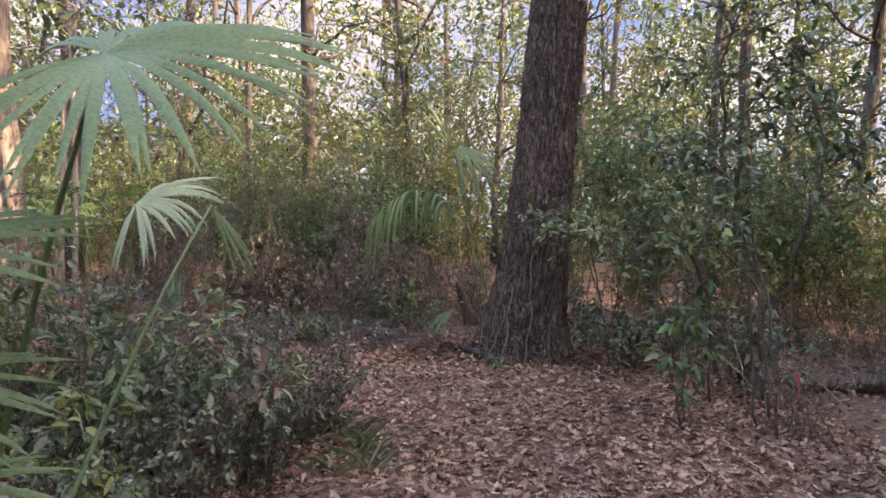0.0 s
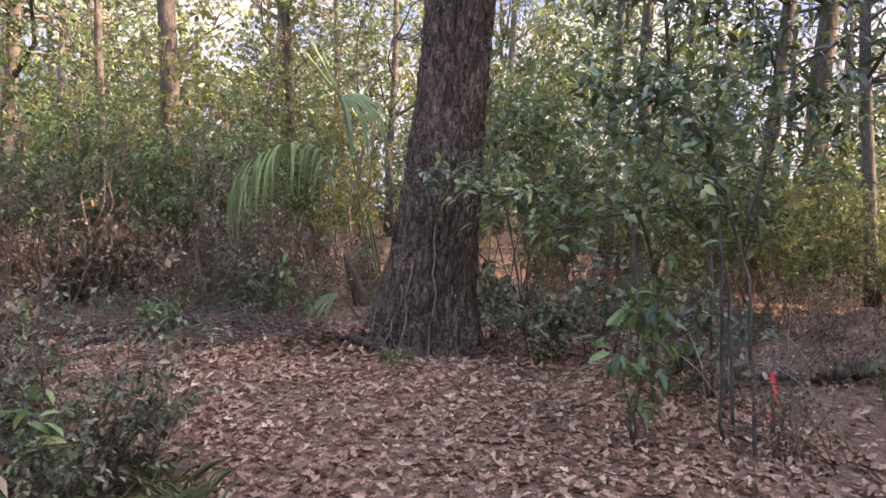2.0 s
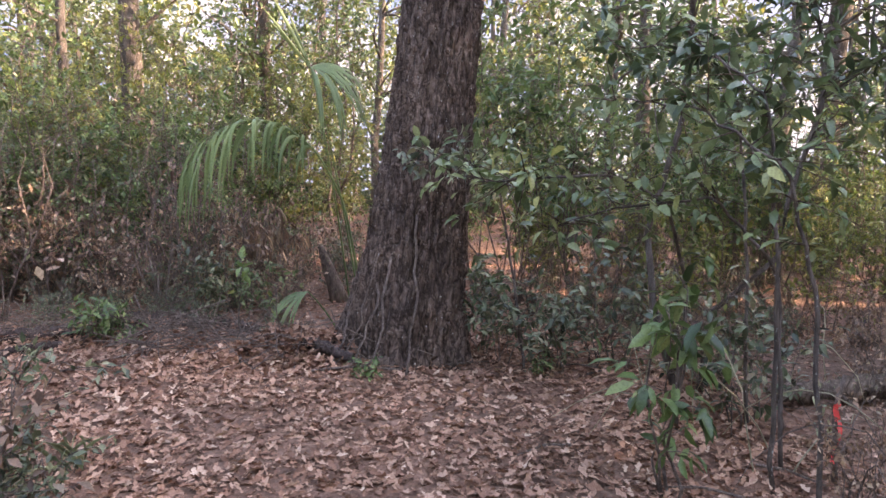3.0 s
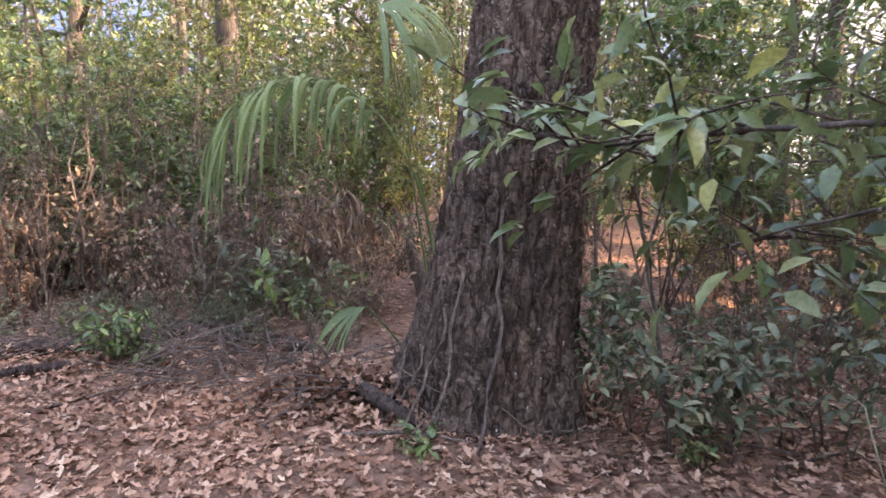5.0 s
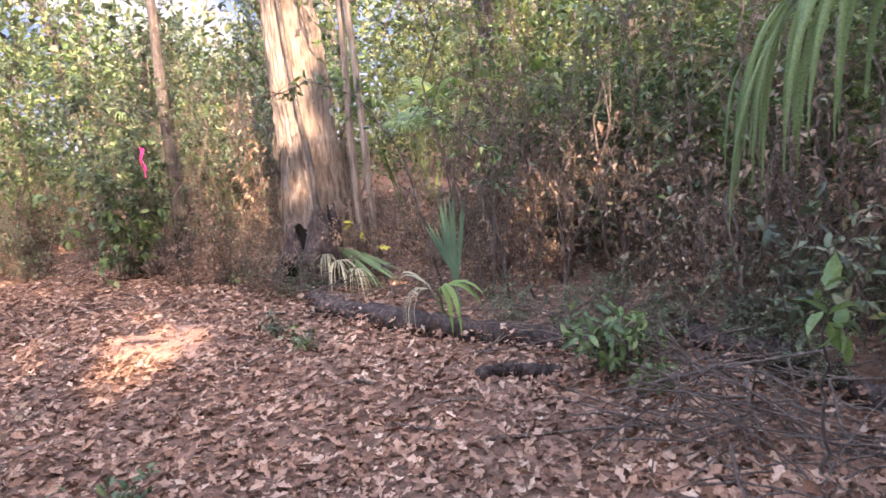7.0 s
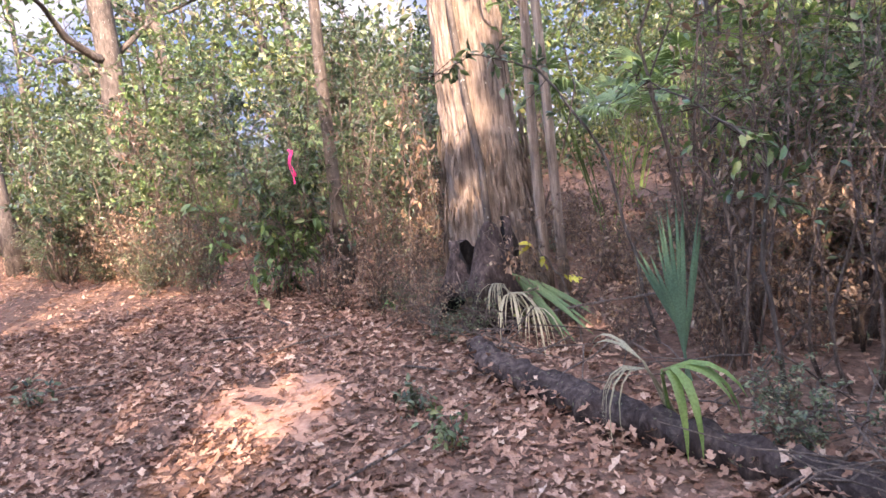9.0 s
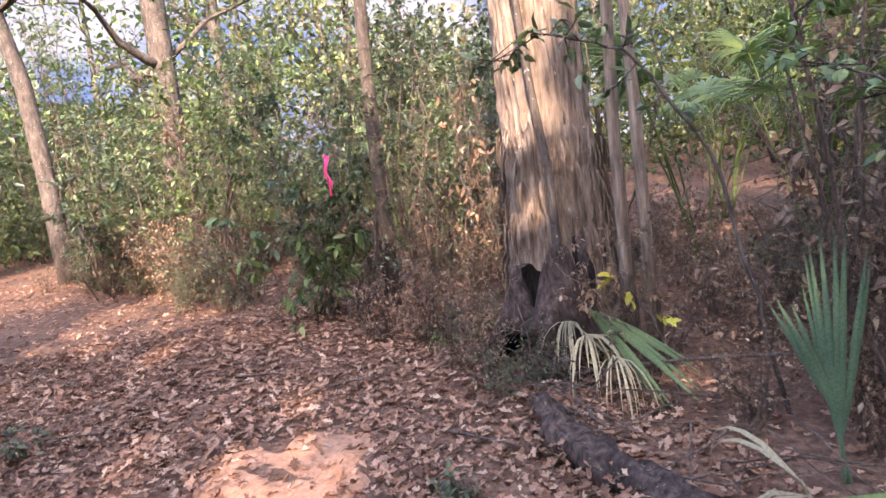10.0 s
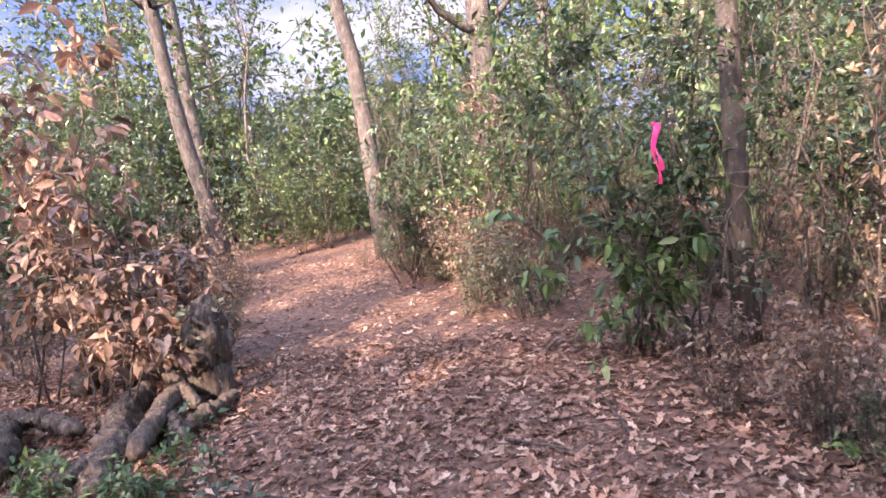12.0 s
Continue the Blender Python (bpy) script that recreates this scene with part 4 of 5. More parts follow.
zone(["dry"], 5, -5.2, -3.6, 8.9, 10.2, 0.4, 0.7, 29, clear=1.4, gap=0.4)
zone(["bramble", "bramble", "green"], 11, -6.0, -1.3, 10.9, 12.4, 0.7, 1.1, 40, gap=0.5)
zone(["bramble", "dry"], 9, -11.5, -6.8, 8.9, 11.5, 0.6, 0.9, 41, gap=0.6)
zone(["bramble"], 14, -3.6, -1.1, 3.6, 6.0, 0.5, 0.8, 43, clear=1.3, gap=0.35)
zone(["bramble", "dry"], 14, -14.5, -9, 4.6, 8.2, 0.6, 0.95, 44, clear=1.3, gap=0.5)
zone(["tall_dark", "dark", "tall"], 14, -26, -18.5, -9, 0, 0.9, 1.3, 45, clear=1.5, gap=1.0)
zone(["wand"], 10, -6.2, -0.9, 9.3, 11.4, 0.8, 1.15, 46, gap=0.55)
zone(["wand"], 12, -12, -6.8, 8.3, 10.6, 0.8, 1.1, 47, gap=0.6)
zone(["wand", "grey", "dry"], 9, 1.9, 6.5, 8.4, 11.5, 0.5, 0.8, 48, gap=0.7)
zone(["grey", "yellow", "grey"], 22, 4.2, 11, 8.2, 13, 0.4, 0.6, 51, gap=0.6)
zone(["grey"], 9, -3.2, -0.2, 8.85, 9.6, 0.32, 0.5, 52, gap=0.3)
zone(["grey", "bramble"], 9, -0.6, 2.4, 11.0, 13.0, 0.6, 0.85, 53, gap=0.5)
zone(["yellow"], 7, 3.4, 8.5, 8.8, 12.5, 0.5, 0.75, 50, gap=0.9)
zone(["wand", "bramble"], 12, -15, -10.5, 4.2, 7.2, 0.7, 1.0, 49, clear=1.4, gap=0.6)
for k, (kind, x, y, size) in enumerate((("dry", -5.2, 10.1, 0.62), ("bramble", -4.7, 10.6, 0.75), ("dry", -5.9, 10.35, 0.6), ("wand", -4.4, 10.0, 0.9), ("dry", -5.3, 11.1, 0.7), ("grey", -5.6, 10.8, 0.7), ("wand", -5.0, 10.4, 0.85), ("dry", -6.5, 10.6, 0.6), ("bramble", -6.0, 11.2, 0.6))):
    plant(kind, x, y, size, 1.0, 9000 + k)
for variants in KINDS.values():
    for spare in variants:
        if spare.name not in USED:
            for ob in (*spare.children_recursive, spare):
                bpy.data.objects.remove(ob)


# ---- things along the trail ----
def log_thing(label, pts, radii, seed, sides=16, material=None, name="log", broken=True):
    """A fallen log: knobbly round wood, its ends broken."""
    rng = rand(seed)
    pts = np.asarray(pts, float)
    pts[:, 2] += ground_z(pts[:, 0], pts[:, 1])
    rings = 26 if max(radii) < 0.03 else 64
    t = np.linspace(0, 1, rings)
    s = np.linspace(0, 1, len(pts))
    sway = np.cumsum(rng.normal(0, 1, (rings, 3)), 0) * min(max(radii), 0.12) * 0.07
    line = np.stack([np.interp(t, s, pts[:, k]) for k in range(3)], 1) + sway * np.array([1, 1, 0.3])
    r = np.interp(t, np.linspace(0, 1, len(radii)), radii) * (1 + 0.13 * rng.normal(0, 1, rings))
    if broken:
        r[:3] *= (0.25, 0.6, 0.85)
        r[-3:] *= (0.8, 0.5, 0.15)
    tb = Tubes()
    o = line[0].copy()
    tb.add(line - o, r, sides, 0.27, rng)
    me = tb.mesh(name)
    me.materials.append(material or DEADWOOD)
    ob = new(name, me)
    ob.location = o
    return tagged(ob, label, "log" if name == "log" else "stick")


def fallen_wood():
    log_thing("dark rotting log lying along the edge of the clearing", [(-5.2, 8.42, 0.04), (-4.6, 8.33, 0.06), (-3.5, 8.45, 0.07), (-2.6, 8.75, 0.07), (-1.9, 9.0, 0.06)], [0.05, 0.1, 0.1, 0.09, 0.07], 1)
    log_thing("dark rotting branch lying in the leaves", [(-1.9, 9.35, 0.05), (-0.9, 9.15, 0.06), (-0.3, 8.9, 0.05)], [0.08, 0.07, 0.05], 2)
    log_thing("short weathered branch lying in the leaves", [(-2.4, 8.08, 0.03), (-2.2, 8.25, 0.04), (-2.0, 8.4, 0.03)], [0.04, 0.045, 0.035], 3)
    log_thing("rotting log beside the stake", [(3.4, 6.25, 0.1), (4.2, 6.2, 0.13), (5.2, 6.1, 0.12)], [0.06, 0.08, 0.07], 4, material=WEATHERED)
    log_thing("dark root snag among leaves at the oak's foot", [(0.05, 7.95, 0.16), (0.35, 7.62, 0.14), (0.62, 7.4, 0.05)], [0.04, 0.045, 0.03], 5)
    for k, (a, b, r) in enumerate((((-8.1, 2.9), (-9.3, 2.2), 0.09), ((-6.75, 4.25), (-7.9, 3.65), 0.075), ((-6.6, 4.62), (-8.0, 4.05), 0.055), ((-7.0, 4.55), (-7.75, 4.62), 0.05), ((-6.5, 3.7), (-7.4, 3.1), 0.08), ((-7.0, 3.9), (-7.3, 2.9), 0.05), ((-6.3, 4.55), (-7.3, 3.95), 0.07), ((-6.9, 4.75), (-7.5, 4.15), 0.04), ((-7.4, 4.5), (-8.2, 3.7), 0.045), ((-6.2, 4.2), (-7.2, 4.35), 0.05))):
        z = 0.06 + 0.05 * (k % 3)
        log_thing("weathered rotting log in a heap beside the trail", [(*a, z), ((a[0] + b[0]) / 2, (a[1] + b[1]) / 2, z + 0.05), (*b, z + 0.02)], [r, r * 1.1, r * 0.8], 30 + k, material=WEATHERED)
    for k, (a, b) in enumerate((((-5.3, 8.75, 0.1), (-3.9, 9.25, 0.5)), ((-5.9, 8.4, 0.03), (-4.5, 8.6, 0.1)), ((-1.6, 8.3, 0.05), (-0.6, 8.7, 0.4)), ((0.2, 7.3, 0.03), (0.9, 7.2, 0.05)))):
        log_thing("long thin dead stick leaning over the leaves", [a, tuple((p + q) / 2 + 0.02 for p, q in zip(a, b)), b], [0.011, 0.009, 0.006], 70 + k, 6, TWIG, "stick", False)
    rng = rand(91)
    n = 0
    while n < 46:
        x, y = rng.uniform(-10, 3), rng.uniform(2.5, 9)
        a, ln = rng.uniform(0, 6.28), rng.uniform(0.25, 0.9)
        if off_trail(x, y) < 0.5:
            continue
        n += 1
        dx, dy = math.cos(a) * ln / 2, math.sin(a) * ln / 2
        log_thing("thin dry stick lying on the leaves", [(x - dx, y - dy, 0.03), (x + rng.normal(0, 0.03), y + rng.normal(0, 0.03), 0.045), (x + dx, y + dy, 0.03)], [0.009, 0.008, 0.005], 100 + n, 5, TWIG, "stick", False)


fallen_wood()


def hollow_stump():
    """The hollow shell of an old stump against the pale oak, lined in black."""
    x, y = -5.84, 8.83
    t = thing("hollow_stump", "dark hollow stump with a charred opening against the oak", "stump", x, y)
    rng = rand(61)
    rows, cols = 22, 34
    shells = []
    for wall in (0.0, 0.06):
        v = np.zeros((rows, cols, 3))
        for i in range(rows):
            h = i / (rows - 1)
            half = 31 * max(0.0, math.sin(math.pi * min(1.0, max(0.0, (h - 0.08) / 0.66))))
            edge = 10 * noise.noise(Vector((h * 6, 1.0, 0)))
            a = np.linspace(math.radians(-72 + half + edge), math.radians(288 - half + edge), cols)   # the opening faces south
            for j in range(cols):
                f = noise.noise(Vector((math.cos(a[j]) * 3, math.sin(a[j]) * 3, h * 2.5)))
                top = 0.66 + 0.42 * noise.noise(Vector((math.cos(a[j]) * 1.3, math.sin(a[j]) * 1.3, 4.0)))
                r = (0.45 - 0.2 * h + 0.09 * math.exp(-h * 7)) * (1 + 0.3 * f) - wall
                v[i, j] = (math.cos(a[j]) * r - 0.1 * h, math.sin(a[j]) * r + 0.12 * h, h * top - 0.05)
        shells.append(v.reshape(-1, 3))
    i = np.arange(rows - 1)[:, None] * cols
    j = np.arange(cols - 1)[None]
    q = np.stack([i + j, i + j + 1, i + cols + j + 1, i + cols + j], -1).reshape(-1, 4)
    m = rows * cols
    rim = [(k, k + cols, k + cols + m, k + m) for k in range(0, (rows - 1) * cols, cols)]
    rim += [(k + cols - 1, k + m + cols - 1, k + cols + m + cols - 1, k + 2 * cols - 1) for k in range(0, (rows - 1) * cols, cols)]
    rim += [(m - cols + k, m - cols + k + 1, 2 * m - cols + k + 1, 2 * m - cols + k) for k in range(cols - 1)]
    piece("shell", raw_mesh("stump_shell", np.concatenate(shells), [q, np.array(rim)]), DEADWOOD, t)
    inner = shells[1] * np.array([0.985, 0.985, 1.0])
    piece("charred_lining", raw_mesh("stump_lining", inner, [q[:, ::-1]]), BLACK_WOOD, t, "black charred inner face")


hollow_stump()


def stub():
    """A broken stub that leans beside the oak."""
    rng = rand(62)
    t = thing("broken_stub", "short broken stub of dead wood behind the oak", "stump", 0.38, 10.55)
    tb = Tubes()
    tb.add([(0.12, 0, -0.05), (0.05, 0.0, 0.2), (-0.04, 0.03, 0.45), (-0.12, 0.04, 0.66), (-0.15, 0.05, 0.74)], [0.12, 0.095, 0.075, 0.045, 0.008], 14, 0.15, rng)
    piece("wood", tb.mesh("stub_wood"), WEATHERED, t)


stub()


def mossy_stump():
    t = thing("rotten_stump", "crumbling moss-grown stump beside the trail", "stump", -7.85, 4.3)
    rng = rand(14)
    q = np.linspace(0, 1, 16)
    line = np.stack([-0.12 * q ** 2, 0.04 * q, 0.85 * q - 0.05], 1) + rng.normal(0, 0.012, (16, 3))
    tb = Tubes()
    tb.add(line, np.interp(q, [0, 0.3, 0.65, 0.85, 1], [0.2, 0.13, 0.18, 0.13, 0.03]), 22, 0.3, rng)
    piece("wood", tb.mesh("rotten_wood"), WEATHERED, t)
    lv = Leaves()
    rng = rand(15)
    n = 160
    a = rng.uniform(0, 6.28, n)
    p = np.stack([np.cos(a) * 0.15 - 0.05, np.sin(a) * 0.15, rng.uniform(0.2, 0.78, n)], 1)
    lv.add(p, unit(rng.normal(0, 1, (n, 3))), unit(rng.normal(0, 1, (n, 3))), 0.06, 0.035)
    tagged(piece("fungus", lv.mesh("fungus", "broad"), PALM_DRY, t, "yellowish bracket fungus and moss"), kind="stuff")


mossy_stump()


def ribbon(name, label, x, y, top, drop, material, seed, width=0.03, tails=2, turn=0.0):
    """Flagging tape knotted round a twig: thin crumpled strips that hang down."""
    rng = rand(seed)
    t = thing(name, label, "ribbon", x, y, top, turn)
    bm = bmesh.new()
    bmesh.ops.create_icosphere(bm, subdivisions=2, radius=width * 0.7)
    for v in bm.verts:
        v.co += Vector(rng.normal(0, width * 0.08, 3))
    me = bpy.data.meshes.new("knot")
    bm.to_mesh(me)
    bm.free()
    piece("knot", me, material, t)
    for k in range(tails):
        d = drop * (1.0 - 0.22 * k)
        v, f = [], []
        for i in range(12):
            h = i / 11
            w = width * (0.6 + 0.4 * math.sin(h * 7 + k))
            tw = 0.5 * math.sin(h * 5 + k * 2)
            c = np.array([0.012 * math.sin(h * 9 + k) + (k - 0.5) * 0.02 * h, 0.01 * k + 0.012 * math.cos(h * 7), -h * d])
            o = np.array([math.sin(tw) * w, math.cos(tw) * w, 0])
            v += [c - o, c + np.array([0.004, 0, 0]), c + o]
        for i in range(11):
            f += [(i * 3, i * 3 + 1, i * 3 + 4, i * 3 + 3), (i * 3 + 1, i * 3 + 2, i * 3 + 5, i * 3 + 4)]
        piece("tail", raw_mesh("tail", v, [np.array(f)]), material, t)
    return t


def flagging():
    ribbon("ribbon", "bright pink flagging ribbon hanging from a shrub twig", -7.3, 7.66, 1.63, 0.33, PINK, 1, 0.017)
    t = thing("stake", "thin dark wooden stake tied with red flagging tape", "stake", 2.79, 4.97)
    tb = Tubes()
    tb.add([(0.02, 0, -0.1), (0.01, 0, 0.2), (0.0, 0.01, 0.42), (0.06, 0.03, 0.58)], [0.014, 0.013, 0.012, 0.01], 8, 0.05, rand(4))
    piece("post", tb.mesh("post"), TWIG, t)
    ribbon("ribbon", "red flagging tape tied to a thin stake", 2.78, 4.95, 0.46, 0.3, RED_TAPE, 2, 0.014, 1, 60)


flagging()


WEEDS = [(-4.3, 7.6, GREY), (-2.5, 6.1, OLIVE), (-6.2, 5.4, GREY), (-3.8, 7.7, OLIVE), (-1.4, 5.5, GREEN), (-5.4, 9.0, YELLOW), (-6.6, 8.4, GREEN), (-6.9, 8.45, OLIVE),
         (-6.7, 8.6, GREEN), (-6.5, 4.75, GREEN), (-6.6, 3.9, GREEN), (2.0, 7.2, OLIVE), (0.6, 7.15, GREEN), (-1.5, 8.6, OLIVE)]


def special_plants():
    # saplings with crooked stems and broad leaves
    t = shrub("sapling", "slim evergreen sapling with dark broad leaves", "tree", 501, DARK, 4.6, 1.25, 2, 120, 9, 0.14, 0.34, "broad", BARK_GREY, low=0.42, twig_len=0.75, stem_r=0.028)
    t.matrix_basis = pose(2.85, 6.6, 0)
    t = shrub("leafy_seedling", "young seedling with large bright green leaves", "shrub", 503, GREEN, 1.05, 0.22, 4, 22, 8, 0.13, 0.4, "broad", TWIG, low=0.3, twig_len=0.25, stem_r=0.008, droop=0.7)
    t.matrix_basis = pose(1.95, 5.0, 0)
    t = shrub("shrub", "broad-leaved evergreen shrub with a pink ribbon", "shrub", 504, GREEN, 1.45, 0.5, 9, 95, 10, 0.13, 0.42, "broad", TWIG, low=0.1, twig_len=0.3, stem_r=0.01, droop=0.6)
    t.matrix_basis = pose(-8.3, 7.45, gz(-8.3, 7.45))
    t = shrub("shrub", "fine-leaved evergreen shrub behind a pink ribbon", "shrub", 505, DARK, 2.7, 0.75, 7, 190, 16, 0.075, 0.42, "small", TWIG, low=0.25)
    t.matrix_basis = pose(-8.2, 7.95, gz(-8.2, 7.95))
    t = shrub("sapling", "thin pale-stemmed sapling with reddish leaves", "tree", 506, RUST, 2.9, 0.35, 1, 46, 5, 0.10, 0.5, "broad", BARK_PALE, low=0.45, twig_len=0.4, stem_r=0.03)
    t.matrix_basis = pose(-12.5, 5.72, gz(-12.5, 5.72))
    for k, (x, y, h, m) in enumerate(((3.1, 5.9, 0.9, GREY), (2.7, 7.4, 1.1, GREY), (3.9, 8.3, 1.5, YELLOW), (5.6, 8.2, 2.0, YELLOW), (3.2, 9.4, 2.6, GREEN))):
        t = shrub("shrub", "grey-green bush among brown twigs beside the clearing", "shrub", 580 + k, m, h, 0.65, 8, 100, 6, 0.09, 0.45, "broad", TWIG, low=0.2, twig_len=0.4, stem_r=0.007)
        t.matrix_basis = pose(x, y, gz(x, y))
    for k, (x, y, h, m) in enumerate(((-1.9, 3.5, 1.2, OLIVE), (-2.5, 4.1, 1.4, OLIVE), (-1.55, 4.1, 0.8, GREEN), (-2.9, 3.2, 1.6, GREEN), (-1.5, 3.3, 0.75, GREY), (-2.2, 4.9, 1.0, OLIVE), (-1.8, 3.0, 0.6, YELLOW), (-3.4, 4.6, 1.7, GREEN))):
        t = shrub("shrub", "tangled broad-leaved bush below the palmettos", "shrub", 560 + k, m, h, 0.5, 8, 75, 9, 0.085, 0.42, "broad", TWIG, low=0.15, twig_len=0.32, stem_r=0.008)
        t.matrix_basis = pose(x, y, gz(x, y))
    for k, (x, y, h) in enumerate(((-8.3, 3.75, 1.15), (-8.5, 3.3, 1.2), (-7.3, 3.9, 2.8), (-8.0, 2.6, 2.5), (-7.9, 3.3, 2.6))):
        t = shrub("dead_bush", "fallen bush with withered rust-brown leaves", "shrub", 510 + k, RUST, h, 0.6, 9 if h < 2 else 4, 90 if h < 2 else 84, 11 if h < 2 else 8, 0.12, 0.5, "broad", TWIG, low=0.2, twig_len=0.35, stem_r=0.01, droop=0.7)
        t.matrix_basis = pose(x, y, gz(x, y))
    for k, (x, y) in enumerate(((-12.2, 5.75), (-12.7, 5.5), (-11.9, 6.0), (-6.5, 4.9), (-6.2, 4.3))):
        t = shrub("ground_plant", "low bright green plants at the trail's edge", "plant", 520 + k, YELLOW if k < 3 else GREEN, 0.32, 0.3, 9, 40, 9, 0.06, 0.5, "small", TWIG, low=0.05, twig_len=0.14, stem_r=0.004)
        t.matrix_basis = pose(x, y, gz(x, y))
    t = shrub("dead_bush", "slender sapling with sparse withered orange-brown leaves", "shrub", 516, BROWN, 2.3, 0.55, 5, 60, 4, 0.085, 0.45, "broad", TWIG, low=0.25, twig_len=0.35, stem_r=0.01, droop=1.2)
    t.matrix_basis = pose(-8.4, 9.1, gz(-8.4, 9.1))
    for k, (x, y, m) in enumerate(WEEDS):
        t = shrub("ground_plant", "small green seedlings among the fallen leaves", "plant", 540 + k, m, 0.16, 0.17, 7, 22, 6, 0.055, 0.5, "broad", TWIG, low=0.1, twig_len=0.1, stem_r=0.003)
        t.matrix_basis = pose(x, y, gz(x, y))
    for k, (x, y, h, m) in enumerate(((-1.65, 8.55, 0.42, GREEN), (-1.0, 9.25, 0.85, GREY), (-0.55, 9.4, 0.75, OLIVE), (1.85, 7.55, 0.7, GREY), (2.15, 7.2, 0.65, GREY), (1.75, 7.9, 0.95, DARK))):
        t = shrub("shrub", "small leafy bush at the edge of the clearing", "shrub", 530 + k, m, h, 0.32, 6, 46, 9, 0.085, 0.42, "broad", TWIG, low=0.25, twig_len=0.22, stem_r=0.007)
        t.matrix_basis = pose(x, y, gz(x, y))


special_plants()


def dead_skirts():
    """Withered plants whose long brown leaves hang in tufts."""
    for k, (x, y, h) in enumerate(((-0.7, 10.3, 1.2), (-0.35, 10.9, 1.1), (-1.1, 10.6, 1.0), (-4.3, 10.4, 1.3), (-7.6, 9.6, 1.2))):
        t = shrub("dead_bush", "withered plant with long hanging dark brown leaves", "shrub", 600 + k, BROWN, h, 0.45, 6, 22, 6, 0.24, 0.16, "broad", TWIG, low=0.6, twig_len=0.25, stem_r=0.008, droop=2.2)
        t.matrix_basis = pose(x, y, gz(x, y))


dead_skirts()


def leafy_branch(label, line, leaf_mat, n, leaf, seed, base, radius=0.008, side_len=0.25):
    """A long bough of a sapling with side twigs and broad leaves."""
    rng = rand(seed)
    b = np.array([base[0], base[1], gz(*base)])
    t = thing("sapling", label, "tree", base[0], base[1])
    tb, lv = Tubes(), Leaves()
    pts = np.concatenate([[b + np.array([0, 0, -0.05])], np.asarray(line, float)]) - b
    s = np.linspace(0, 1, len(pts))
    q = np.linspace(0, 1, 26)
    path = np.stack([np.interp(q, s, pts[:, k]) for k in range(3)], 1) + rng.normal(0, 0.008, (26, 3))
    for k in range(n):
        i = rng.integers(9, 26)
        p = path[i]
        d = unit(np.array([*rng.normal(0, 1, 2), rng.normal(0.1, 0.5)]))
        e = p + d * side_len * rng.uniform(0.4, 1.2)
        tw = bent(rng, p, e, 4, 0.2)
        tb.add(tw, np.linspace(0.004, 0.0015, 4), 4)
        m = rng.integers(4, 8)
        pos = tw[rng.integers(1, 4, m)] + rng.normal(0, 0.012, (m, 3))
        dd = unit(d * 0.7 + rng.normal(0, 0.6, (m, 3)) + np.array([0, 0, -0.25]))
        sz = leaf * rng.uniform(0.6, 1.2, m)
        lv.add(pos, dd, unit(rng.normal(0, 0.5, (m, 3)) + np.array([0, 0, 1.0])), sz, sz * 0.5)
    bough = Tubes()
    bough.add(path, np.linspace(radius * 1.6, radius * 0.35, 26), 7)
    piece("bough", bough.mesh("bough"), BARK_GREY, t)
    tagged(piece("twig_growth", tb.mesh("twig_growth"), BARK, t), kind="stuff")
    tagged(piece("foliage", lv.mesh("foliage", "broad"), leaf_mat, t), kind="stuff")


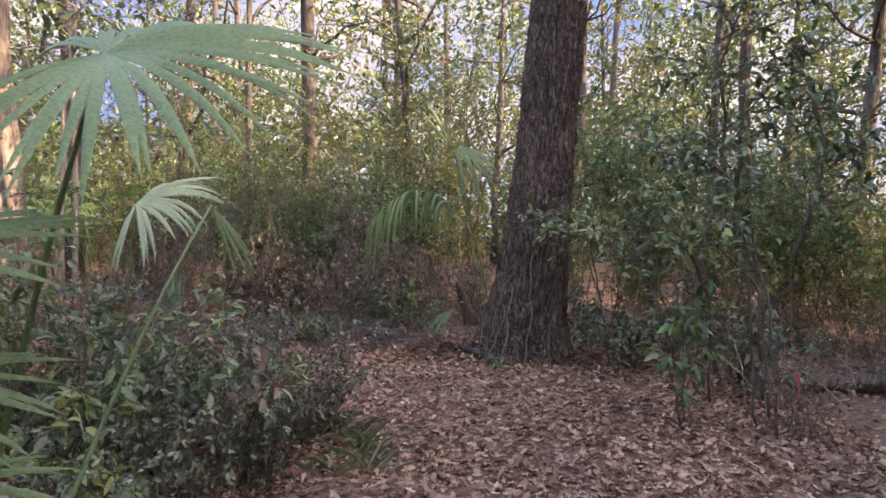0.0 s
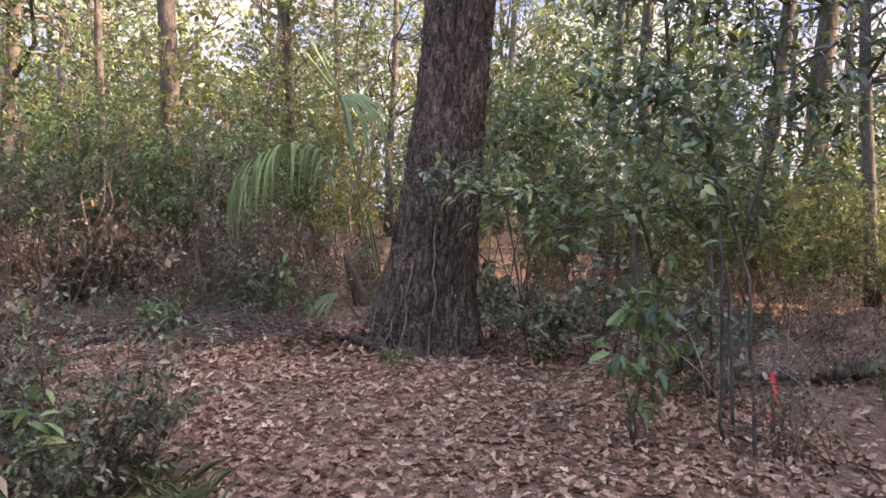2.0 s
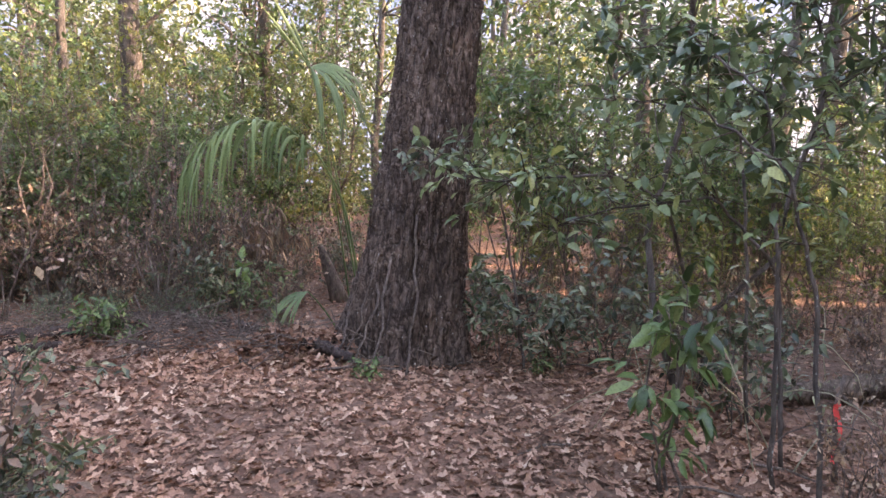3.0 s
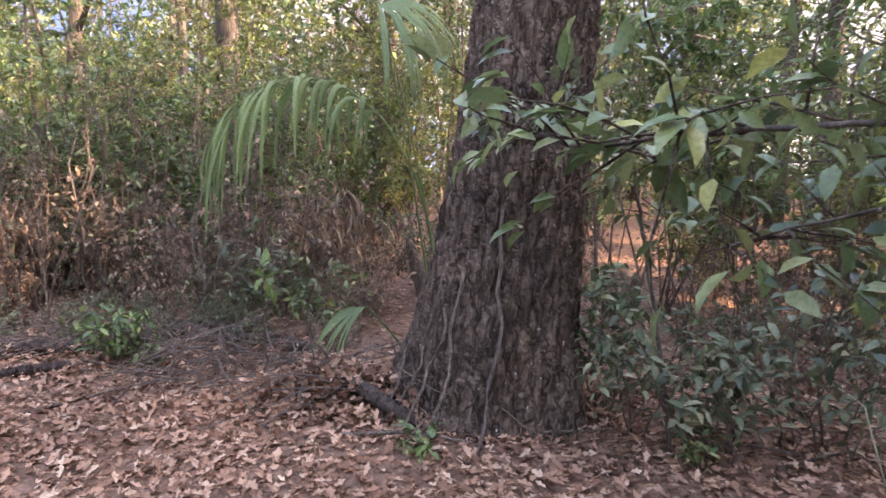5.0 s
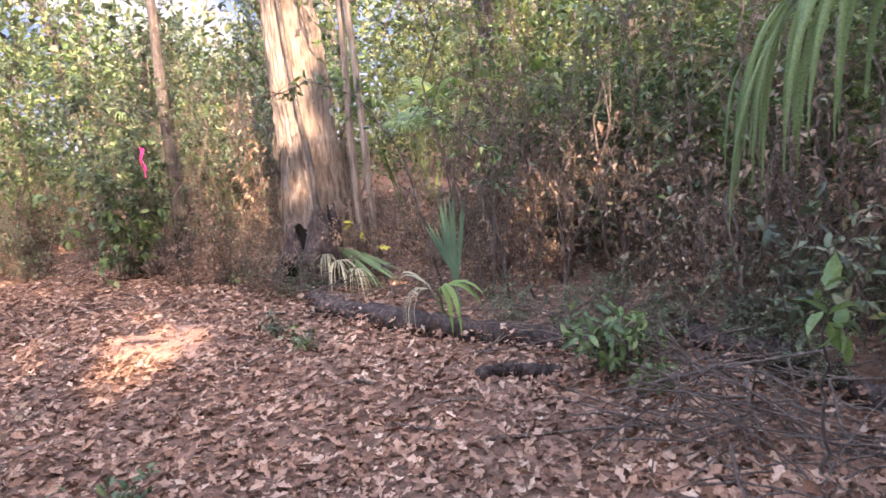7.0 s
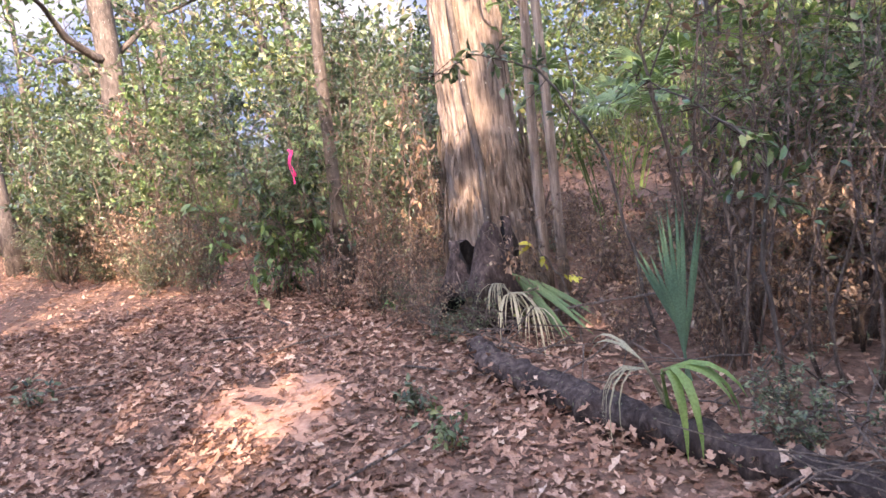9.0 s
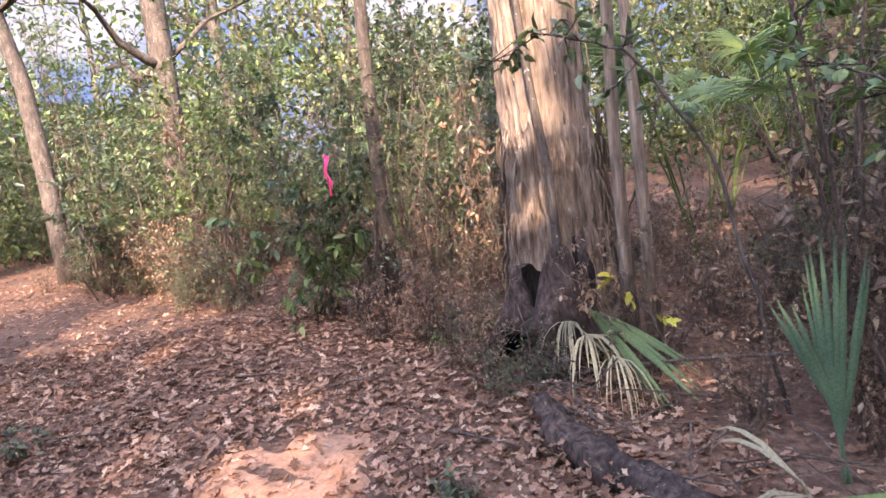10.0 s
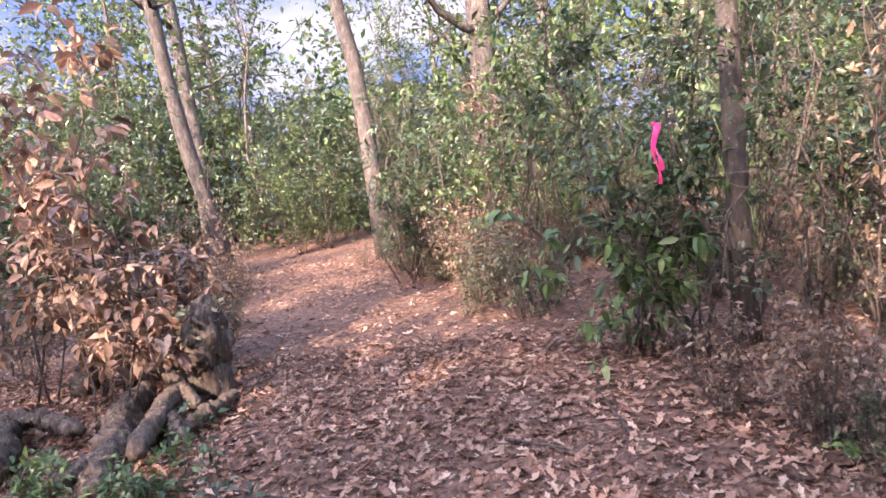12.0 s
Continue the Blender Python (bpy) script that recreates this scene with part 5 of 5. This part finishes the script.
def boughs():
    leafy_branch("slender sapling whose leafy bough reaches over the trail", [(2.4, 5.7, 0.9), (2.15, 5.5, 1.4), (1.75, 5.38, 1.57), (1.35, 5.32, 1.54), (1.12, 5.5, 1.52), (1.0, 5.68, 1.56)], OLIVE, 50, 0.09, 1, (2.5, 5.9), side_len=0.33)
    leafy_branch("slender sapling with arching leafy boughs by the trail", [(2.35, 4.9, 1.2), (2.3, 4.95, 1.9), (2.1, 5.2, 2.2), (1.85, 5.6, 2.25)], DARK, 40, 0.10, 2, (2.5, 5.0))
    leafy_branch("dead sprig with large curled brown leaves", [(-1.1, 3.5, 0.35), (-0.98, 3.4, 0.62), (-0.86, 3.34, 0.8)], BROWN, 7, 0.12, 11, (-1.15, 3.55), radius=0.006, side_len=0.14)
    leafy_branch("slim seedling with a rosette of pale green leaves", [(-0.42, 7.95, 0.4), (-0.4, 7.86, 0.75), (-0.39, 7.82, 0.94)], PALM_SUN, 3, 0.11, 12, (-0.45, 8.05), radius=0.005, side_len=0.06)
    near = "thin crooked sapling with broad grey-green leaves by the trail"
    leafy_branch(near, [(2.45, 4.75, 1.0), (2.25, 4.75, 1.6), (1.9, 4.9, 1.85), (1.62, 5.1, 1.9)], OLIVE, 30, 0.09, 5, (2.5, 4.7), side_len=0.35)
    leafy_branch(near, [(2.6, 5.2, 1.1), (2.25, 5.25, 1.45), (1.85, 5.5, 1.4), (1.5, 5.8, 1.25)], OLIVE, 24, 0.085, 6, (2.7, 5.2), side_len=0.35)
    leafy_branch(near, [(2.9, 5.9, 1.3), (2.75, 5.8, 2.0), (2.35, 5.7, 2.4), (1.9, 5.9, 2.5)], OLIVE, 36, 0.1, 7, (3.0, 5.9), side_len=0.4)
    leafy_branch("slim branch with leaves hanging before the oak's trunk", [(1.75, 7.2, 1.0), (1.6, 7.1, 1.6), (1.3, 7.15, 1.75), (0.95, 7.2, 1.65)], GREY, 34, 0.10, 8, (1.95, 7.3), side_len=0.25)
    leafy_branch("thin bough with a few bright yellow leaves", [(-4.95, 9.1, 0.45), (-5.05, 8.95, 0.7), (-5.2, 8.85, 0.66)], LEMON, 3, 0.09, 9, (-4.9, 9.2), radius=0.006, side_len=0.1)
    leafy_branch("thin leafy bough beside the pale oak", [(-4.6, 9.3, 1.3), (-4.8, 9.0, 1.9), (-5.2, 8.7, 2.1), (-5.6, 8.5, 2.0)], DARK, 26, 0.09, 3, (-4.4, 9.5))
    leafy_branch("thin crooked sapling with leafy top", [(-3.1, 9.0, 0.8), (-3.0, 8.95, 1.3), (-3.3, 8.9, 1.5), (-3.7, 8.8, 1.75)], GREEN, 30, 0.07, 4, (-3.05, 9.1))


boughs()


def tangle():
    """Straw-coloured vines and stalks over the low bushes beside the trail."""
    rng = rand(71)
    n = 0
    while n < 60:
        x, y = (rng.uniform(-3.0, -0.8), rng.uniform(1.8, 5.2)) if n < 36 else (rng.uniform(2.2, 4.5), rng.uniform(4.2, 6.8))
        if off_trail(x, y) < 0.85:
            continue
        n += 1
        a, ln, h = rng.uniform(0, 6.28), rng.uniform(0.4, 1.2), rng.uniform(0.1, 0.75)
        d = np.array([math.cos(a), math.sin(a), 0])
        q = np.linspace(0, 1, 9)[:, None]
        line = d * ln * q + np.array([0, 0, 1.0]) * (4 * h * q * (1 - q) + 0.15 * q) + rng.normal(0, 0.012, (9, 3))
        if off_trail(x + d[0] * ln, y + d[1] * ln) < 0.7:
            continue
        tb = Tubes()
        tb.add(line, np.linspace(0.005, 0.002, 9), 4)
        me = tb.mesh("vine")
        me.materials.append(PALM_DRY if n % 2 else TWIG)
        ob = tagged(new("vine", me), "thin dry vine arching over the undergrowth", "vine")
        ob.location = (x, y, gz(x, y) - 0.01)


tangle()


def grass():
    """Thin tufts of grass and straw where the trail meets the bushes."""
    rng = rand(95)
    for x, y, straw in GRASS:
        for k in range(3):
            px, py = x + rng.normal(0, 0.14), y + rng.normal(0, 0.14)
            n = 16
            lv = Leaves()
            a = rng.uniform(0, 6.28, n)
            foot = np.stack([rng.normal(0, 0.05, n), rng.normal(0, 0.05, n), np.full(n, -0.005)], 1)
            rise = np.stack([np.cos(a), np.sin(a), rng.uniform(0.3, 1.4, n)], 1)
            lv.add(foot, rise, np.stack([-np.cos(a), -np.sin(a), np.ones(n)], 1), rng.uniform(0.14, 0.34, n), rng.uniform(0.007, 0.013, n))
            me = lv.mesh("grass_tuft", "broad")
            me.materials.append(PALM_DRY if straw and k == 0 else PALM_PALE)
            ob = tagged(new("grass_tuft", me), "sparse tuft of straw-coloured grass" if straw and k == 0 else "sparse tuft of dull green grass", "grass")
            ob.location = (px, py, gz(px, py))


GRASS = [(-0.75, 4.85, True), (-0.55, 4.5, False), (-1.1, 5.6, False), (-0.6, 4.05, True), (-1.0, 4.5, True), (-1.4, 5.2, True)]
grass()


def heap():
    """Leaves and twigs heaped at the foot of the oak."""
    rng = rand(81)
    lv = Leaves()
    n = 2400
    xy = np.stack([rng.normal(0.05, 0.5, n), rng.normal(7.9, 0.24, n)], 1)
    far = np.hypot(xy[:, 0] - 0.1, (xy[:, 1] - 7.9) * 2)
    z = ground_z(xy[:, 0], xy[:, 1]) + 0.3 * np.exp(-(far / 0.6) ** 2) * rng.uniform(0.2, 1, n) + 0.01
    s = rng.uniform(0.05, 0.1, n)
    lv.add(np.column_stack([xy, z]), unit(rng.normal(0, 1, (n, 3)) * np.array([1, 1, 0.5])), unit(rng.normal(0, 0.6, (n, 3)) + np.array([0, 0, 1.0])), s, s * 0.5)
    me = lv.mesh("leaf_heap", "oak")
    me.materials.append(LITTER)
    tagged(new("leaf_heap", me), "heap of dry brown leaves against the oak's roots", "leaf litter", kind="stuff")
    for x, y, n, wide in ((-0.55, 8.2, 90, 0.5), (-1.5, 8.75, 60, 0.5), (-2.7, 8.95, 60, 0.6), (0.15, 7.75, 45, 0.35), (-5.0, 8.6, 40, 0.45)):
        t = thing("twig_heap", "tangled heap of thin dead twigs on the leaves", "twigs", x, y)
        for k in range(n):
            c = np.array([rng.normal(0, wide), rng.normal(0, 0.2), 0.08 + abs(rng.normal(0, 0.08))])
            d = unit(rng.normal(0, 1, 3) * np.array([1, 1, 0.45])) * rng.uniform(0.15, 0.45)
            tb = Tubes()
            tb.add(bent(rng, c - d, c + d, 5, 0.2), np.linspace(0.006, 0.003, 5), 4)
            piece("twig", tb.mesh("twig"), TWIG, t)


heap()
